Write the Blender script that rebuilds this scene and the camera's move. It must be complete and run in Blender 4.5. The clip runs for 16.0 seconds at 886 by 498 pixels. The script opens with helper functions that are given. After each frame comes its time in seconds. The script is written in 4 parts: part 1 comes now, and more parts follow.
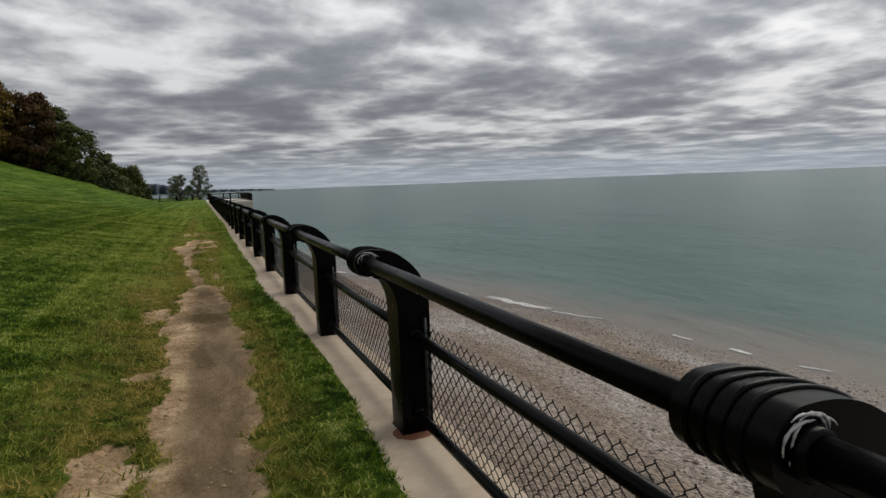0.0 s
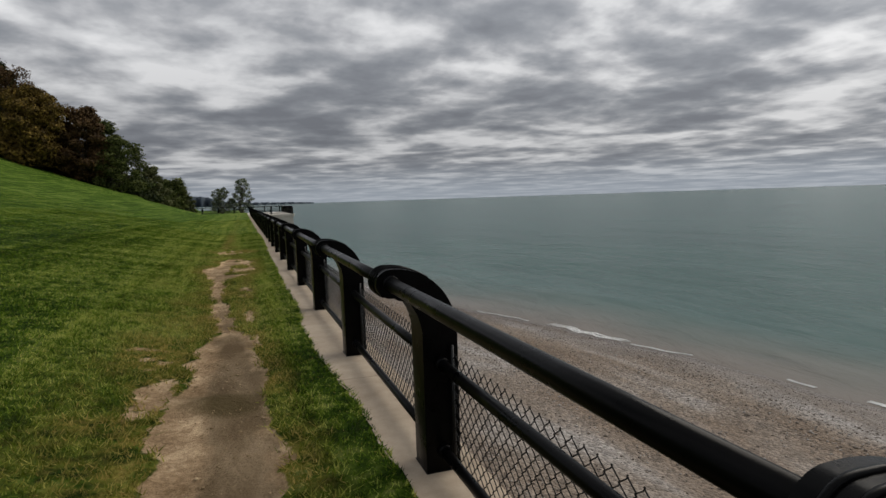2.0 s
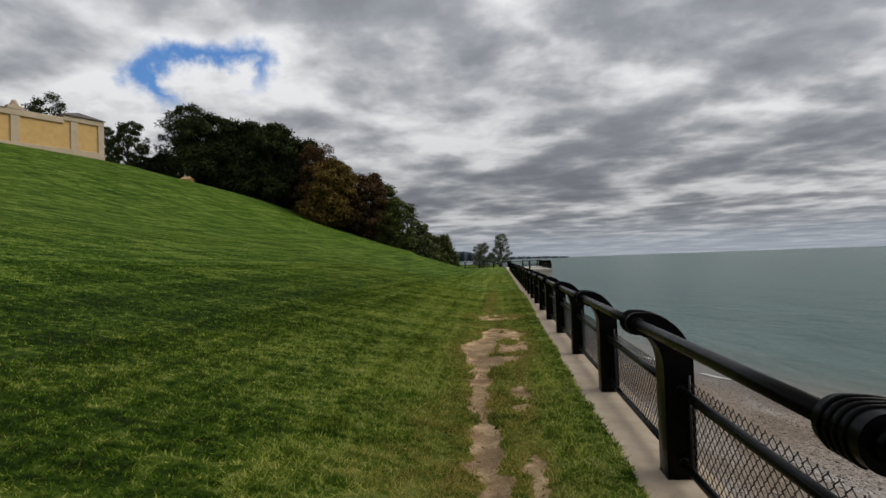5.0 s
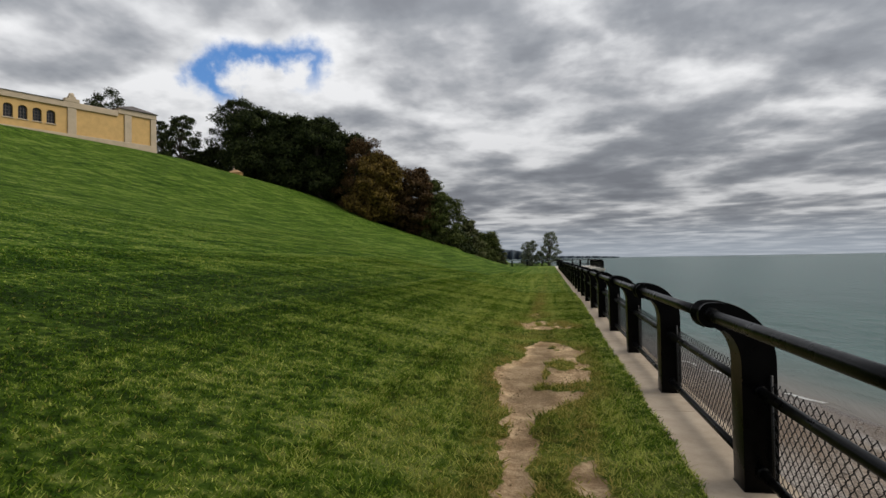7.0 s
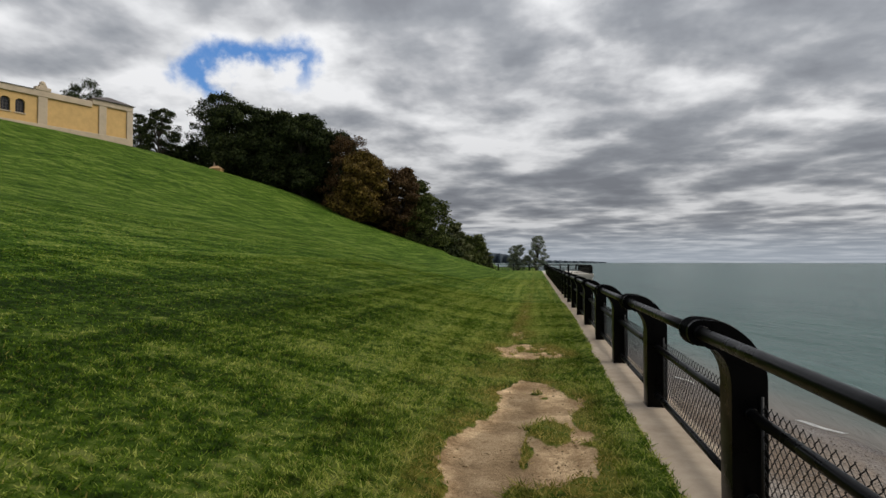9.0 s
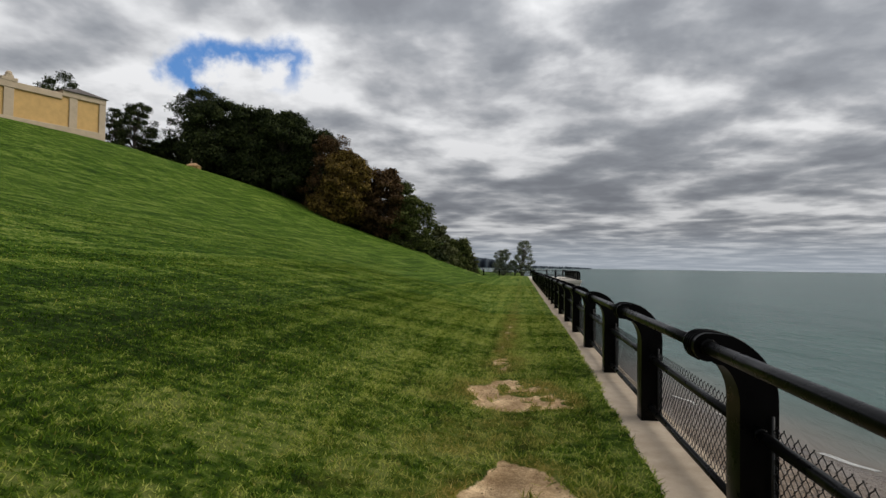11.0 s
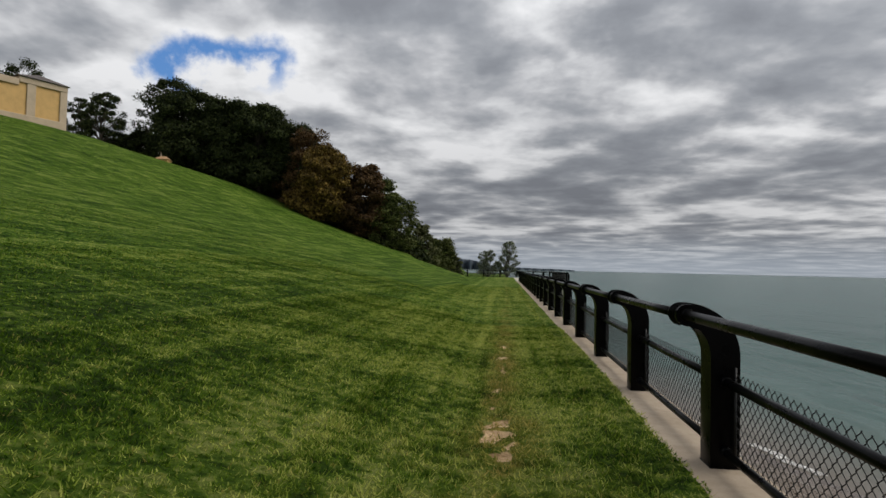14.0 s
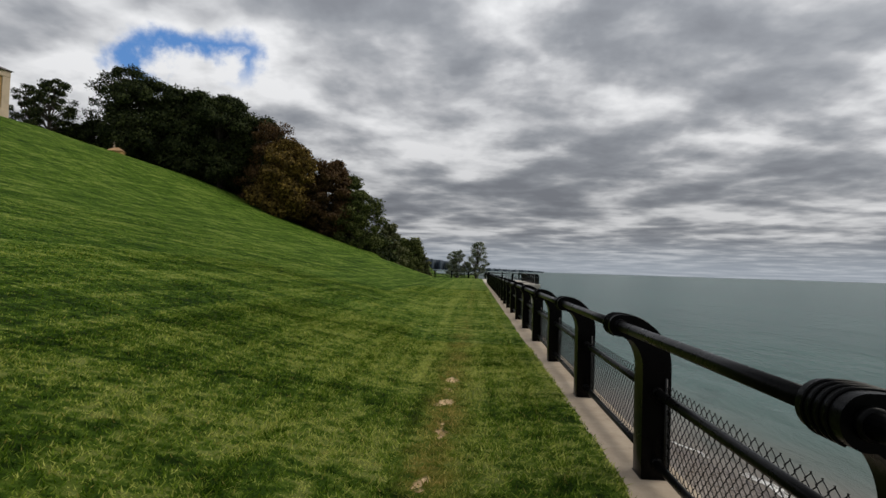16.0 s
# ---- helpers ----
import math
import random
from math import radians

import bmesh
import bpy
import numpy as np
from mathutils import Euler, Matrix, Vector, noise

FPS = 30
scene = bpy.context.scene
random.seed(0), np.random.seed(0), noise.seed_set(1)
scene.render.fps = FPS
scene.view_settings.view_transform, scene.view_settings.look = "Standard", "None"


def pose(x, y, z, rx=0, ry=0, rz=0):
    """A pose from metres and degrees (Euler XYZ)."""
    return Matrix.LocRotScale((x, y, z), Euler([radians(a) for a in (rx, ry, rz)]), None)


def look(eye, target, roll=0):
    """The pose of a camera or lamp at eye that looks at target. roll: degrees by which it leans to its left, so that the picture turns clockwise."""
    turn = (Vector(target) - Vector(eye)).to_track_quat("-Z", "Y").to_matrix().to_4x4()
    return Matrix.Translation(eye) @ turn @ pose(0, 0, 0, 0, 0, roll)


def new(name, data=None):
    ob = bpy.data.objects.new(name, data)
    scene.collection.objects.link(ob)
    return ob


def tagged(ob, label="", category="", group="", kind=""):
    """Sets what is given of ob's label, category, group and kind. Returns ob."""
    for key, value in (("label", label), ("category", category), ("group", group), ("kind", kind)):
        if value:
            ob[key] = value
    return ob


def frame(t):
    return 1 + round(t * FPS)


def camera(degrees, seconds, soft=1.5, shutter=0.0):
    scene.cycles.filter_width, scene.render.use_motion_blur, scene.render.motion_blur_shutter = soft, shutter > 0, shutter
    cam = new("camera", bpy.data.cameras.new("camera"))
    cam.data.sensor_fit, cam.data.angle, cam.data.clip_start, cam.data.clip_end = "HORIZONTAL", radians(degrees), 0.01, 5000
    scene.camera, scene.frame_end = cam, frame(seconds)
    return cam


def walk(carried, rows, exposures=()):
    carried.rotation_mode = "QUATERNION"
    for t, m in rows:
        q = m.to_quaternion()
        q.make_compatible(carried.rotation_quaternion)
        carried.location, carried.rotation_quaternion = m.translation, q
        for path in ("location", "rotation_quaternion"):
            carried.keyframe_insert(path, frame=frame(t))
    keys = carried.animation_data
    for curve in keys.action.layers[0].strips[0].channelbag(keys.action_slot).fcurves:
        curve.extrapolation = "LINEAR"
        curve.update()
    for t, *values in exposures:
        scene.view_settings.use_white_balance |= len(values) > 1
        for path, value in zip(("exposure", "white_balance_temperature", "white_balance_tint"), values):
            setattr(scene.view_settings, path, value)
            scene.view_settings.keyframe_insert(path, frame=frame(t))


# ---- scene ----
cam = camera(74.60, 16.0)
PATH = [
    (0, pose(-0.949, -0.557, 1.409, 83.471, 2.191, -22.593)),
    (0.5, pose(-0.902, 0.080, 1.401, 83.691, 2.062, -21.984)),
    (1, pose(-0.886, 0.743, 1.399, 84.162, 2.095, -21.016)),
    (1.5, pose(-0.836, 1.418, 1.399, 84.662, 1.760, -20.109)),
    (2, pose(-0.810, 2.137, 1.404, 84.994, 1.861, -18.970)),
    (2.5, pose(-0.767, 2.827, 1.401, 85.246, 1.893, -17.515)),
    (3, pose(-0.738, 3.498, 1.395, 85.494, 2.159, -13.675)),
    (3.5, pose(-0.794, 4.136, 1.372, 86.396, 1.311, -7.172)),
    (4, pose(-0.908, 4.730, 1.362, 87.839, 1.324, -3.670)),
    (4.5, pose(-0.993, 5.339, 1.397, 89.110, 1.323, -0.715)),
    (5, pose(-1.008, 5.915, 1.443, 91.162, 2.017, 5.666)),
    (7.5, pose(-1.060, 9.319, 1.326, 91.053, 0.911, 10.435)),
    (8, pose(-1.037, 9.936, 1.339, 91.172, 0.408, 10.049)),
    (8.5, pose(-1.022, 10.589, 1.361, 91.267, 0.237, 9.564)),
    (9, pose(-1.038, 11.266, 1.382, 91.271, -0.057, 9.142)),
    (9.5, pose(-1.056, 11.929, 1.386, 91.306, -0.096, 8.696)),
    (10, pose(-1.077, 12.586, 1.397, 91.406, -0.351, 8.226)),
    (12.5, pose(-1.109, 15.939, 1.330, 91.888, -1.225, 7.452)),
    (13, pose(-1.272, 16.563, 1.297, 91.696, -1.343, 7.268)),
    (13.5, pose(-1.335, 17.259, 1.275, 91.884, -1.228, 6.839)),
    (14, pose(-1.349, 17.940, 1.275, 91.825, -1.256, 6.181)),
    (14.5, pose(-1.304, 18.579, 1.296, 91.868, -1.541, 5.325)),
    (15, pose(-1.248, 19.142, 1.335, 91.714, -1.592, 4.587)),
    (15.5, pose(-1.199, 19.829, 1.360, 91.876, -1.775, 3.954)),
    (16, pose(-1.110, 20.480, 1.335, 91.918, -1.812, 3.272)),
]
walk(cam, PATH, ((0, -0.05), (1.5, -0.1), (2.5, -0.2), (3.5, -0.2), (5, -0.12), (8, 0.0), (12, -0.05), (16, -0.08)))

# ---- light ----
SUN_EL, SUN_AZ = 42.0, -75.0          # degrees; azimuth from +y, negative towards the lake
sun_data = bpy.data.lights.new("sun", "SUN")
sun_data.energy, sun_data.angle, sun_data.color = 2.0, radians(40), (1.0, 0.93, 0.82)
sun = new("sun", sun_data)
sd = Vector((-math.sin(radians(SUN_AZ)) * math.cos(radians(SUN_EL)), math.cos(radians(SUN_AZ)) * math.cos(radians(SUN_EL)), math.sin(radians(SUN_EL))))
sun.matrix_world = look(sd * 60, (0, 0, 0))


class Nodes:
    """Short hand for building a node tree."""

    def __init__(self, tree):
        self.t = tree

    def add(self, kind, inputs=None):
        n = self.t.nodes.new(kind)
        for k, v in (inputs or {}).items():
            self.put(n.inputs[k], v)
        return n

    def put(self, socket, v):
        if isinstance(v, bpy.types.NodeSocket):
            self.t.links.new(v, socket)
        elif isinstance(v, tuple) and len(v) == 3 and socket.type == "RGBA":
            socket.default_value = (*v, 1)
        else:
            socket.default_value = v

    def math(self, op, a, b=0.0, c=0.0, clamp=False):
        n = self.t.nodes.new("ShaderNodeMath")
        n.operation, n.use_clamp = op, clamp
        for s, v in zip(n.inputs, (a, b, c)):
            self.put(s, v)
        return n.outputs[0]

    def vmath(self, op, a, b=(0, 0, 0)):
        n = self.t.nodes.new("ShaderNodeVectorMath")
        n.operation = op
        self.put(n.inputs[0], a)
        self.put(n.inputs[1], b)
        return n.outputs["Value"] if op in ("DOT_PRODUCT", "LENGTH", "DISTANCE") else n.outputs[0]

    def noise(self, vec, scale, detail=4, rough=0.55, distort=0.0):
        return self.add("ShaderNodeTexNoise", {"Vector": vec, "Scale": scale, "Detail": detail, "Roughness": rough, "Distortion": distort}).outputs["Fac"]

    def ramp(self, fac, *stops, interp="LINEAR"):
        n = self.t.nodes.new("ShaderNodeValToRGB")
        n.color_ramp.interpolation = interp
        els = n.color_ramp.elements
        while len(els) < len(stops):
            els.new(0.5)
        for e, (p, c) in zip(els, stops):
            e.position = p
            e.color = (*c, 1) if isinstance(c, tuple) else (c, c, c, 1)
        self.put(n.inputs[0], fac)
        return n.outputs[0]

    def mix(self, fac, a, b, mode="MIX"):
        n = self.t.nodes.new("ShaderNodeMix")
        n.data_type, n.blend_type = "RGBA", mode
        self.put(n.inputs[0], fac)
        self.put(n.inputs[6], a)
        self.put(n.inputs[7], b)
        return n.outputs[2]

    def smooth(self, v, lo, hi, to_lo=0.0, to_hi=1.0):
        n = self.add("ShaderNodeMapRange", {0: v, 1: lo, 2: hi, 3: to_lo, 4: to_hi})
        n.interpolation_type = "SMOOTHSTEP"
        return n.outputs[0]

    def attr(self, name):
        n = self.t.nodes.new("ShaderNodeAttribute")
        n.attribute_name = name
        return n.outputs["Fac"]

    def scaled(self, vec, s):
        return self.add("ShaderNodeMapping", {"Vector": vec, "Scale": s}).outputs[0]


# ---- sky: a broken layer of low cloud under a blue sky ----
world = bpy.data.worlds.new("world")
scene.world = world
world.use_nodes = True
wt = Nodes(world.node_tree)
for n in list(world.node_tree.nodes):
    world.node_tree.nodes.remove(n)
co = wt.add("ShaderNodeTexCoord").outputs["Generated"]
sep = wt.add("ShaderNodeSeparateXYZ", {0: co})
dz = wt.math("MAXIMUM", sep.outputs[2], 0.0)
# where each line of sight meets the cloud layer, whose puffs are nearly as tall as wide
flat = wt.math("SQRT", wt.math("ADD", wt.math("MULTIPLY", sep.outputs[0], sep.outputs[0]), wt.math("MULTIPLY", sep.outputs[1], sep.outputs[1])))
flat = wt.math("MAXIMUM", flat, 0.02)
reach = wt.math("DIVIDE", wt.math("POWER", wt.math("DIVIDE", flat, wt.math("ADD", dz, 0.03)), 0.66), flat)
deck = wt.add("ShaderNodeCombineXYZ", {0: wt.math("MULTIPLY", sep.outputs[0], reach), 1: wt.math("MULTIPLY", sep.outputs[1], reach), 2: 0.0}).outputs[0]
sky = wt.add("ShaderNodeTexSky")
sky.sky_type, sky.sun_disc, sky.sun_elevation, sky.sun_rotation = "NISHITA", False, radians(SUN_EL), radians(-SUN_AZ)
blue = wt.mix(1.0, sky.outputs[0], (0.10, 0.10, 0.10), "MULTIPLY")
# the gap of blue over the hill, with a white puff in it


def toward(az, el):
    az, el = radians(az), radians(el)
    return (-math.sin(az) * math.cos(el), math.cos(az) * math.cos(el), math.sin(el))


fray = wt.math("MULTIPLY", wt.math("SUBTRACT", wt.noise(wt.vmath("ADD", co, (0.3, 0, 0)), 13.0, 6, 0.58), 0.5), 0.18)


def blob(az, el, flat, lo, hi):
    d = wt.vmath("LENGTH", wt.vmath("MULTIPLY", wt.vmath("SUBTRACT", co, toward(az, el)), (1.0, 1.0, flat)))
    return wt.smooth(wt.math("ADD", d, fray), lo, hi, 1.0, 0.0)


deck = wt.vmath("ADD", deck, (4.3, 2.6, 0))
bank = wt.noise(deck, 0.75, 3, 0.5, 0.3)
puff = wt.noise(deck, 2.05, 7, 0.50, 0.2)
# a step nearer overhead: the near flank of a puff is lit, its base is dark
puff_near = wt.noise(wt.vmath("ADD", wt.vmath("MULTIPLY", wt.vmath("SUBTRACT", deck, (4.3, 2.6, 0)), (0.94, 0.94, 1.0)), (4.3, 2.6, 0)), 2.05, 5, 0.50, 0.2)
lobe_raw = wt.math("SUBTRACT", wt.noise(wt.vmath("ADD", deck, (1.7, 4.2, 0.6)), 2.7, 5, 0.48, 0.1), 0.5)
lobe = wt.math("SQRT", wt.math("ADD", wt.math("MULTIPLY", lobe_raw, lobe_raw), 0.0005))
wisp = wt.noise(wt.vmath("ADD", deck, (9.2, 1.3, 2.0)), 7.5, 5, 0.55, 0.2)


def weigh(v, k):
    return wt.math("MULTIPLY", wt.math("SUBTRACT", v, 0.5), k)


shade = wt.math("ADD", wt.math("ADD", weigh(bank, 0.50), weigh(puff, 0.95)), wt.math("ADD", weigh(wisp, 0.18), wt.math("MULTIPLY", wt.math("SUBTRACT", puff_near, puff), 1.05)))
shade = wt.math("ADD", wt.math("ADD", shade, wt.math("MULTIPLY", lobe, 0.85)), 0.435)
# thick and thin banks of the layer
for az, el, squash, size, heavy in ((11, 23.0, 1.6, 0.32, 0.12), (8, 12.5, 2.0, 0.28, -0.045), (-28, 15.5, 2.2, 0.24, 0.08), (-44, 10.0, 3.0, 0.20, 0.08), (-20, 12.8, 3.0, 0.16, 0.06), (-10, 11.3, 3.0, 0.15, 0.05), (-52, 4.4, 5.0, 0.18, 0.06), (-12, 6.8, 5.0, 0.22, 0.05),
                                    (-4, 22, 1.6, 0.14, -0.13), (46, 16, 1.4, 0.34, -0.06), (18, 16.5, 2.2, 0.15, -0.10), (29, 14.5, 2.0, 0.20, -0.11), (5, 10.5, 3.0, 0.22, -0.05), (-17, 16.3, 3.0, 0.14, -0.07)):
    shade = wt.math("ADD", shade, wt.math("MULTIPLY", blob(az, el, squash, 0.0, size), heavy))
grey = wt.ramp(shade, (0.30, (0.78, 0.785, 0.80)), (0.40, (0.60, 0.61, 0.63)), (0.47, (0.45, 0.46, 0.485)), (0.53, (0.345, 0.360, 0.388)), (0.61, (0.268, 0.284, 0.314)), (0.72, (0.215, 0.228, 0.256)))
gap = wt.math("MAXIMUM", blob(27.2, 18.0, 2.1, 0.05, 0.105), blob(30.6, 16.6, 1.5, 0.02, 0.07))
hole = wt.math("MULTIPLY", gap, wt.math("SUBTRACT", 1.0, blob(26.9, 16.5, 1.4, 0.03, 0.07)))
# brighter where the hidden sun stands, over the lake
glow = blob(-52.0, 12.0, 1.0, 0.0, 0.75)
lit = wt.mix(wt.math("MULTIPLY", glow, 0.35), grey, wt.mix(1.0, grey, (1.7, 1.68, 1.64), "MULTIPLY"))
layer = wt.mix(hole, lit, wt.mix(1.0, blue, (0.62, 0.95, 1.35), "MULTIPLY"))
# cloud is seen edge-on and in shade low down, thinner and brighter overhead
layer = wt.mix(1.0, layer, wt.ramp(dz, (0.0, 0.72), (0.12, 0.82), (0.24, 1.05), (0.42, 1.25)), "MULTIPLY")
# haze close over the water
haze = wt.smooth(dz, 0.0, 0.075, 0.75, 0.0)
final = wt.mix(haze, layer, (0.37, 0.415, 0.475))
bg = wt.add("ShaderNodeBackground", {"Color": final, "Strength": 1.0})
wt.t.links.new(bg.outputs[0], wt.add("ShaderNodeOutputWorld").inputs[0])


# ---- materials ----
def material(name):
    m = bpy.data.materials.new(name)
    m.use_nodes = True
    t = Nodes(m.node_tree)
    p = m.node_tree.nodes["Principled BSDF"]
    geo = t.add("ShaderNodeNewGeometry")
    return m, t, p, geo


def bump(t, p, height, strength=0.4, dist=0.02):
    t.put(p.inputs["Normal"], t.add("ShaderNodeBump", {"Height": height, "Strength": strength, "Distance": dist}).outputs[0])


def plain(name, base, rough=0.6, metal=0.0, vary=0.25, scale=6.0, relief=0.15):
    m, t, p, geo = material(name)
    pos = geo.outputs["Position"]
    a, b = t.noise(pos, scale, 5), t.noise(pos, scale * 9, 3)
    v = t.math("ADD", t.math("MULTIPLY", a, 0.7), t.math("MULTIPLY", b, 0.3))
    lo, hi = tuple(c * (1 - vary) for c in base), tuple(min(1, c * (1 + vary)) for c in base)
    t.put(p.inputs["Base Color"], t.ramp(v, (0.3, lo), (0.7, hi)))
    t.put(p.inputs["Roughness"], t.math("ADD", rough - 0.08, t.math("MULTIPLY", b, 0.16)))
    p.inputs["Metallic"].default_value = metal
    bump(t, p, v, relief, 0.01)
    return m


def black_paint():
    m, t, p, geo = material("black_paint")
    pos = geo.outputs["Position"]
    a, b = t.noise(pos, 9, 5), t.noise(pos, 70, 3)
    base = t.ramp(a, (0.3, (0.0010, 0.0010, 0.0011)), (0.7, (0.0028, 0.0028, 0.0030)))
    chips = t.smooth(t.noise(pos, 28, 4, 0.7), 0.70, 0.76)
    t.put(p.inputs["Base Color"], t.mix(t.math("MULTIPLY", chips, 0.25), base, (0.06, 0.055, 0.05)))
    t.put(p.inputs["Roughness"], t.math("ADD", 0.20, t.math("MULTIPLY", a, 0.18)))
    p.inputs["Specular IOR Level"].default_value = 0.075
    bump(t, p, t.math("ADD", a, t.math("MULTIPLY", b, 0.3)), 0.18, 0.006)
    return m


def grass_tone(t, pos):
    """How pale the lawn is from place to place: mown swathes, streaks and small tufts."""
    streak = t.noise(t.scaled(pos, (0.28, 0.75, 0)), 1.0, 6, 0.62, 0.4)
    swathe = t.noise(t.scaled(pos, (2.3, 0.07, 0)), 1.0, 4, 0.6, 0.5)
    tufts = t.noise(t.scaled(pos, (1.5, 2.6, 0)), 1.0, 4, 0.6, 0.3)
    fine = t.noise(t.scaled(pos, (7.0, 9.0, 0)), 1.0, 4, 0.6, 0.3)
    # paler on the flat past the start, darkest at the slope's near foot
    at = t.add("ShaderNodeSeparateXYZ", {0: pos})
    tone_by_place = t.smooth(at.outputs[0], -5.5, -2.0, t.smooth(at.outputs[0], -13.0, -5.5, 0.504, t.smooth(at.outputs[1], 16.0, 34.0, 0.452, 0.500)), t.smooth(at.outputs[1], 5.5, 11.0, 0.480, 0.556))
    tone = t.math("ADD", t.math("ADD", t.math("MULTIPLY", streak, 0.24), t.math("MULTIPLY", fine, 0.40)), t.math("ADD", t.math("MULTIPLY", swathe, 0.22), t.math("MULTIPLY", tufts, 0.20)))
    return t.math("ADD", t.math("MULTIPLY", t.math("SUBTRACT", tone, 0.53), 1.6), tone_by_place)


def ground_mat():
    """Mown lawn, dry edges and the trodden earth of the path."""
    m, t, p, geo = material("lawn_and_path")
    pos = geo.outputs["Position"]
    flat = t.scaled(pos, (1, 1, 0))
    dirt = t.attr("dirt")
    dry = t.attr("dry")
    ridge_dark = t.attr("ridge_dark")
    at_y = t.add("ShaderNodeSeparateXYZ", {0: pos}).outputs[1]
    tuft = t.noise(flat, 3.0, 6, 0.65)
    v = t.math("ADD", t.math("MULTIPLY", grass_tone(t, pos), 0.8), t.math("MULTIPLY", t.noise(flat, 16, 5, 0.7), 0.2))
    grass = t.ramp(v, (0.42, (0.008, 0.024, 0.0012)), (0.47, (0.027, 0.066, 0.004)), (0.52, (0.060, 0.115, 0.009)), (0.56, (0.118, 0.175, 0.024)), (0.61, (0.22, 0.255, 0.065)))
    # shade among the dense blades is put into the ground colour
    grass = t.mix(t.math("MULTIPLY", t.attr("blade_shade"), 0.75), grass, t.mix(0.55, grass, (0.020, 0.024, 0.006)))
    straw = t.ramp(t.noise(flat, 9, 6, 0.7), (0.35, (0.09, 0.105, 0.012)), (0.55, (0.22, 0.185, 0.04)), (0.7, (0.38, 0.28, 0.09)))
    grass = t.mix(t.math("MULTIPLY", dry, t.smooth(t.noise(flat, 5, 5, 0.65), 0.38, 0.62)), grass, straw)
    crumb = t.math("ADD", t.math("MULTIPLY", t.noise(flat, 3.1, 5, 0.6), 0.6), t.math("MULTIPLY", t.noise(flat, 26, 5, 0.7), 0.4))
    sandy = t.ramp(crumb, (0.38, (0.20, 0.13, 0.07)), (0.5, (0.36, 0.25, 0.148)), (0.62, (0.60, 0.445, 0.28)))
    mud = t.ramp(t.math("ADD", t.math("MULTIPLY", t.noise(t.scaled(flat, (2.2, 0.7, 1)), 1.6, 5, 0.6, 0.4), 0.8), t.math("MULTIPLY", crumb, 0.2)), (0.36, (0.12, 0.083, 0.046)), (0.5, (0.195, 0.140, 0.083)), (0.62, (0.29, 0.215, 0.135)))
    # paler and drier further along
    sandy = t.mix(t.math("MULTIPLY", t.smooth(at_y, 12.0, 19.0), 0.8), sandy, t.mix(1.0, sandy, (1.5, 1.5, 1.45), "MULTIPLY"))
    soil = t.mix(t.attr("mud"), sandy, mud)
    soil = t.mix(t.math("MULTIPLY", ridge_dark, 0.85), soil, (0.075, 0.056, 0.024))
    edge = t.smooth(t.math("ADD", dirt, t.math("MULTIPLY", t.math("SUBTRACT", t.noise(flat, 11, 6, 0.72), 0.5), 0.9)), 0.38, 0.62)
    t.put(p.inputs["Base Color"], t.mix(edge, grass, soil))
    p.inputs["Roughness"].default_value = 0.9
    p.inputs["Specular IOR Level"].default_value = 0.04
    h = t.math("ADD", t.noise(flat, 30, 4, 0.7), t.math("MULTIPLY", tuft, 1.2))
    bump(t, p, h, 0.75, 0.05)
    return m


def blade_mat():
    m, t, p, geo = material("grass_blades")
    rnd = geo.outputs["Random Per Island"]
    dry = t.attr("dry")
    v = t.math("ADD", t.math("MULTIPLY", t.math("SUBTRACT", rnd, 0.5), 0.20), t.math("ADD", 0.10, t.math("MULTIPLY", grass_tone(t, geo.outputs["Position"]), 0.80)))
    green = t.ramp(v, (0.40, (0.009, 0.029, 0.0016)), (0.46, (0.036, 0.080, 0.0045)), (0.52, (0.080, 0.140, 0.010)), (0.57, (0.17, 0.232, 0.032)), (0.63, (0.33, 0.365, 0.10)))
    straw = t.ramp(rnd, (0.2, (0.14, 0.15, 0.02)), (0.8, (0.46, 0.34, 0.11)))
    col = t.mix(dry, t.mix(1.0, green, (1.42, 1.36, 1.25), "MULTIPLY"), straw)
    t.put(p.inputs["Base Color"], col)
    p.inputs["Roughness"].default_value = 0.6
    p.inputs["Specular IOR Level"].default_value = 0.08
    thin = t.add("ShaderNodeBsdfTranslucent", {"Color": col})
    both = t.add("ShaderNodeMixShader", {0: 0.45, 1: p.outputs[0], 2: thin.outputs[0]})
    t.t.links.new(both.outputs[0], t.t.nodes["Material Output"].inputs[0])
    return m


def concrete_mat(name, lo, mid, hi):
    m, t, p, geo = material(name)
    pos = geo.outputs["Position"]
    a, b, c = t.noise(pos, 0.9, 6, 0.6), t.noise(pos, 7, 6, 0.65), t.noise(pos, 160, 2, 0.6)
    v = t.math("ADD", t.math("MULTIPLY", a, 0.5), t.math("ADD", t.math("MULTIPLY", b, 0.35), t.math("MULTIPLY", c, 0.15)))
    col = t.ramp(v, (0.36, lo), (0.5, mid), (0.64, hi))
    stain = t.smooth(t.noise(pos, 2.6, 5, 0.7), 0.60, 0.72)
    t.put(p.inputs["Base Color"], t.mix(t.math("MULTIPLY", stain, 0.28), col, (0.12, 0.085, 0.055)))
    p.inputs["Roughness"].default_value = 0.88
    bump(t, p, t.math("ADD", b, t.math("MULTIPLY", c, 0.4)), 0.3, 0.008)
    return m


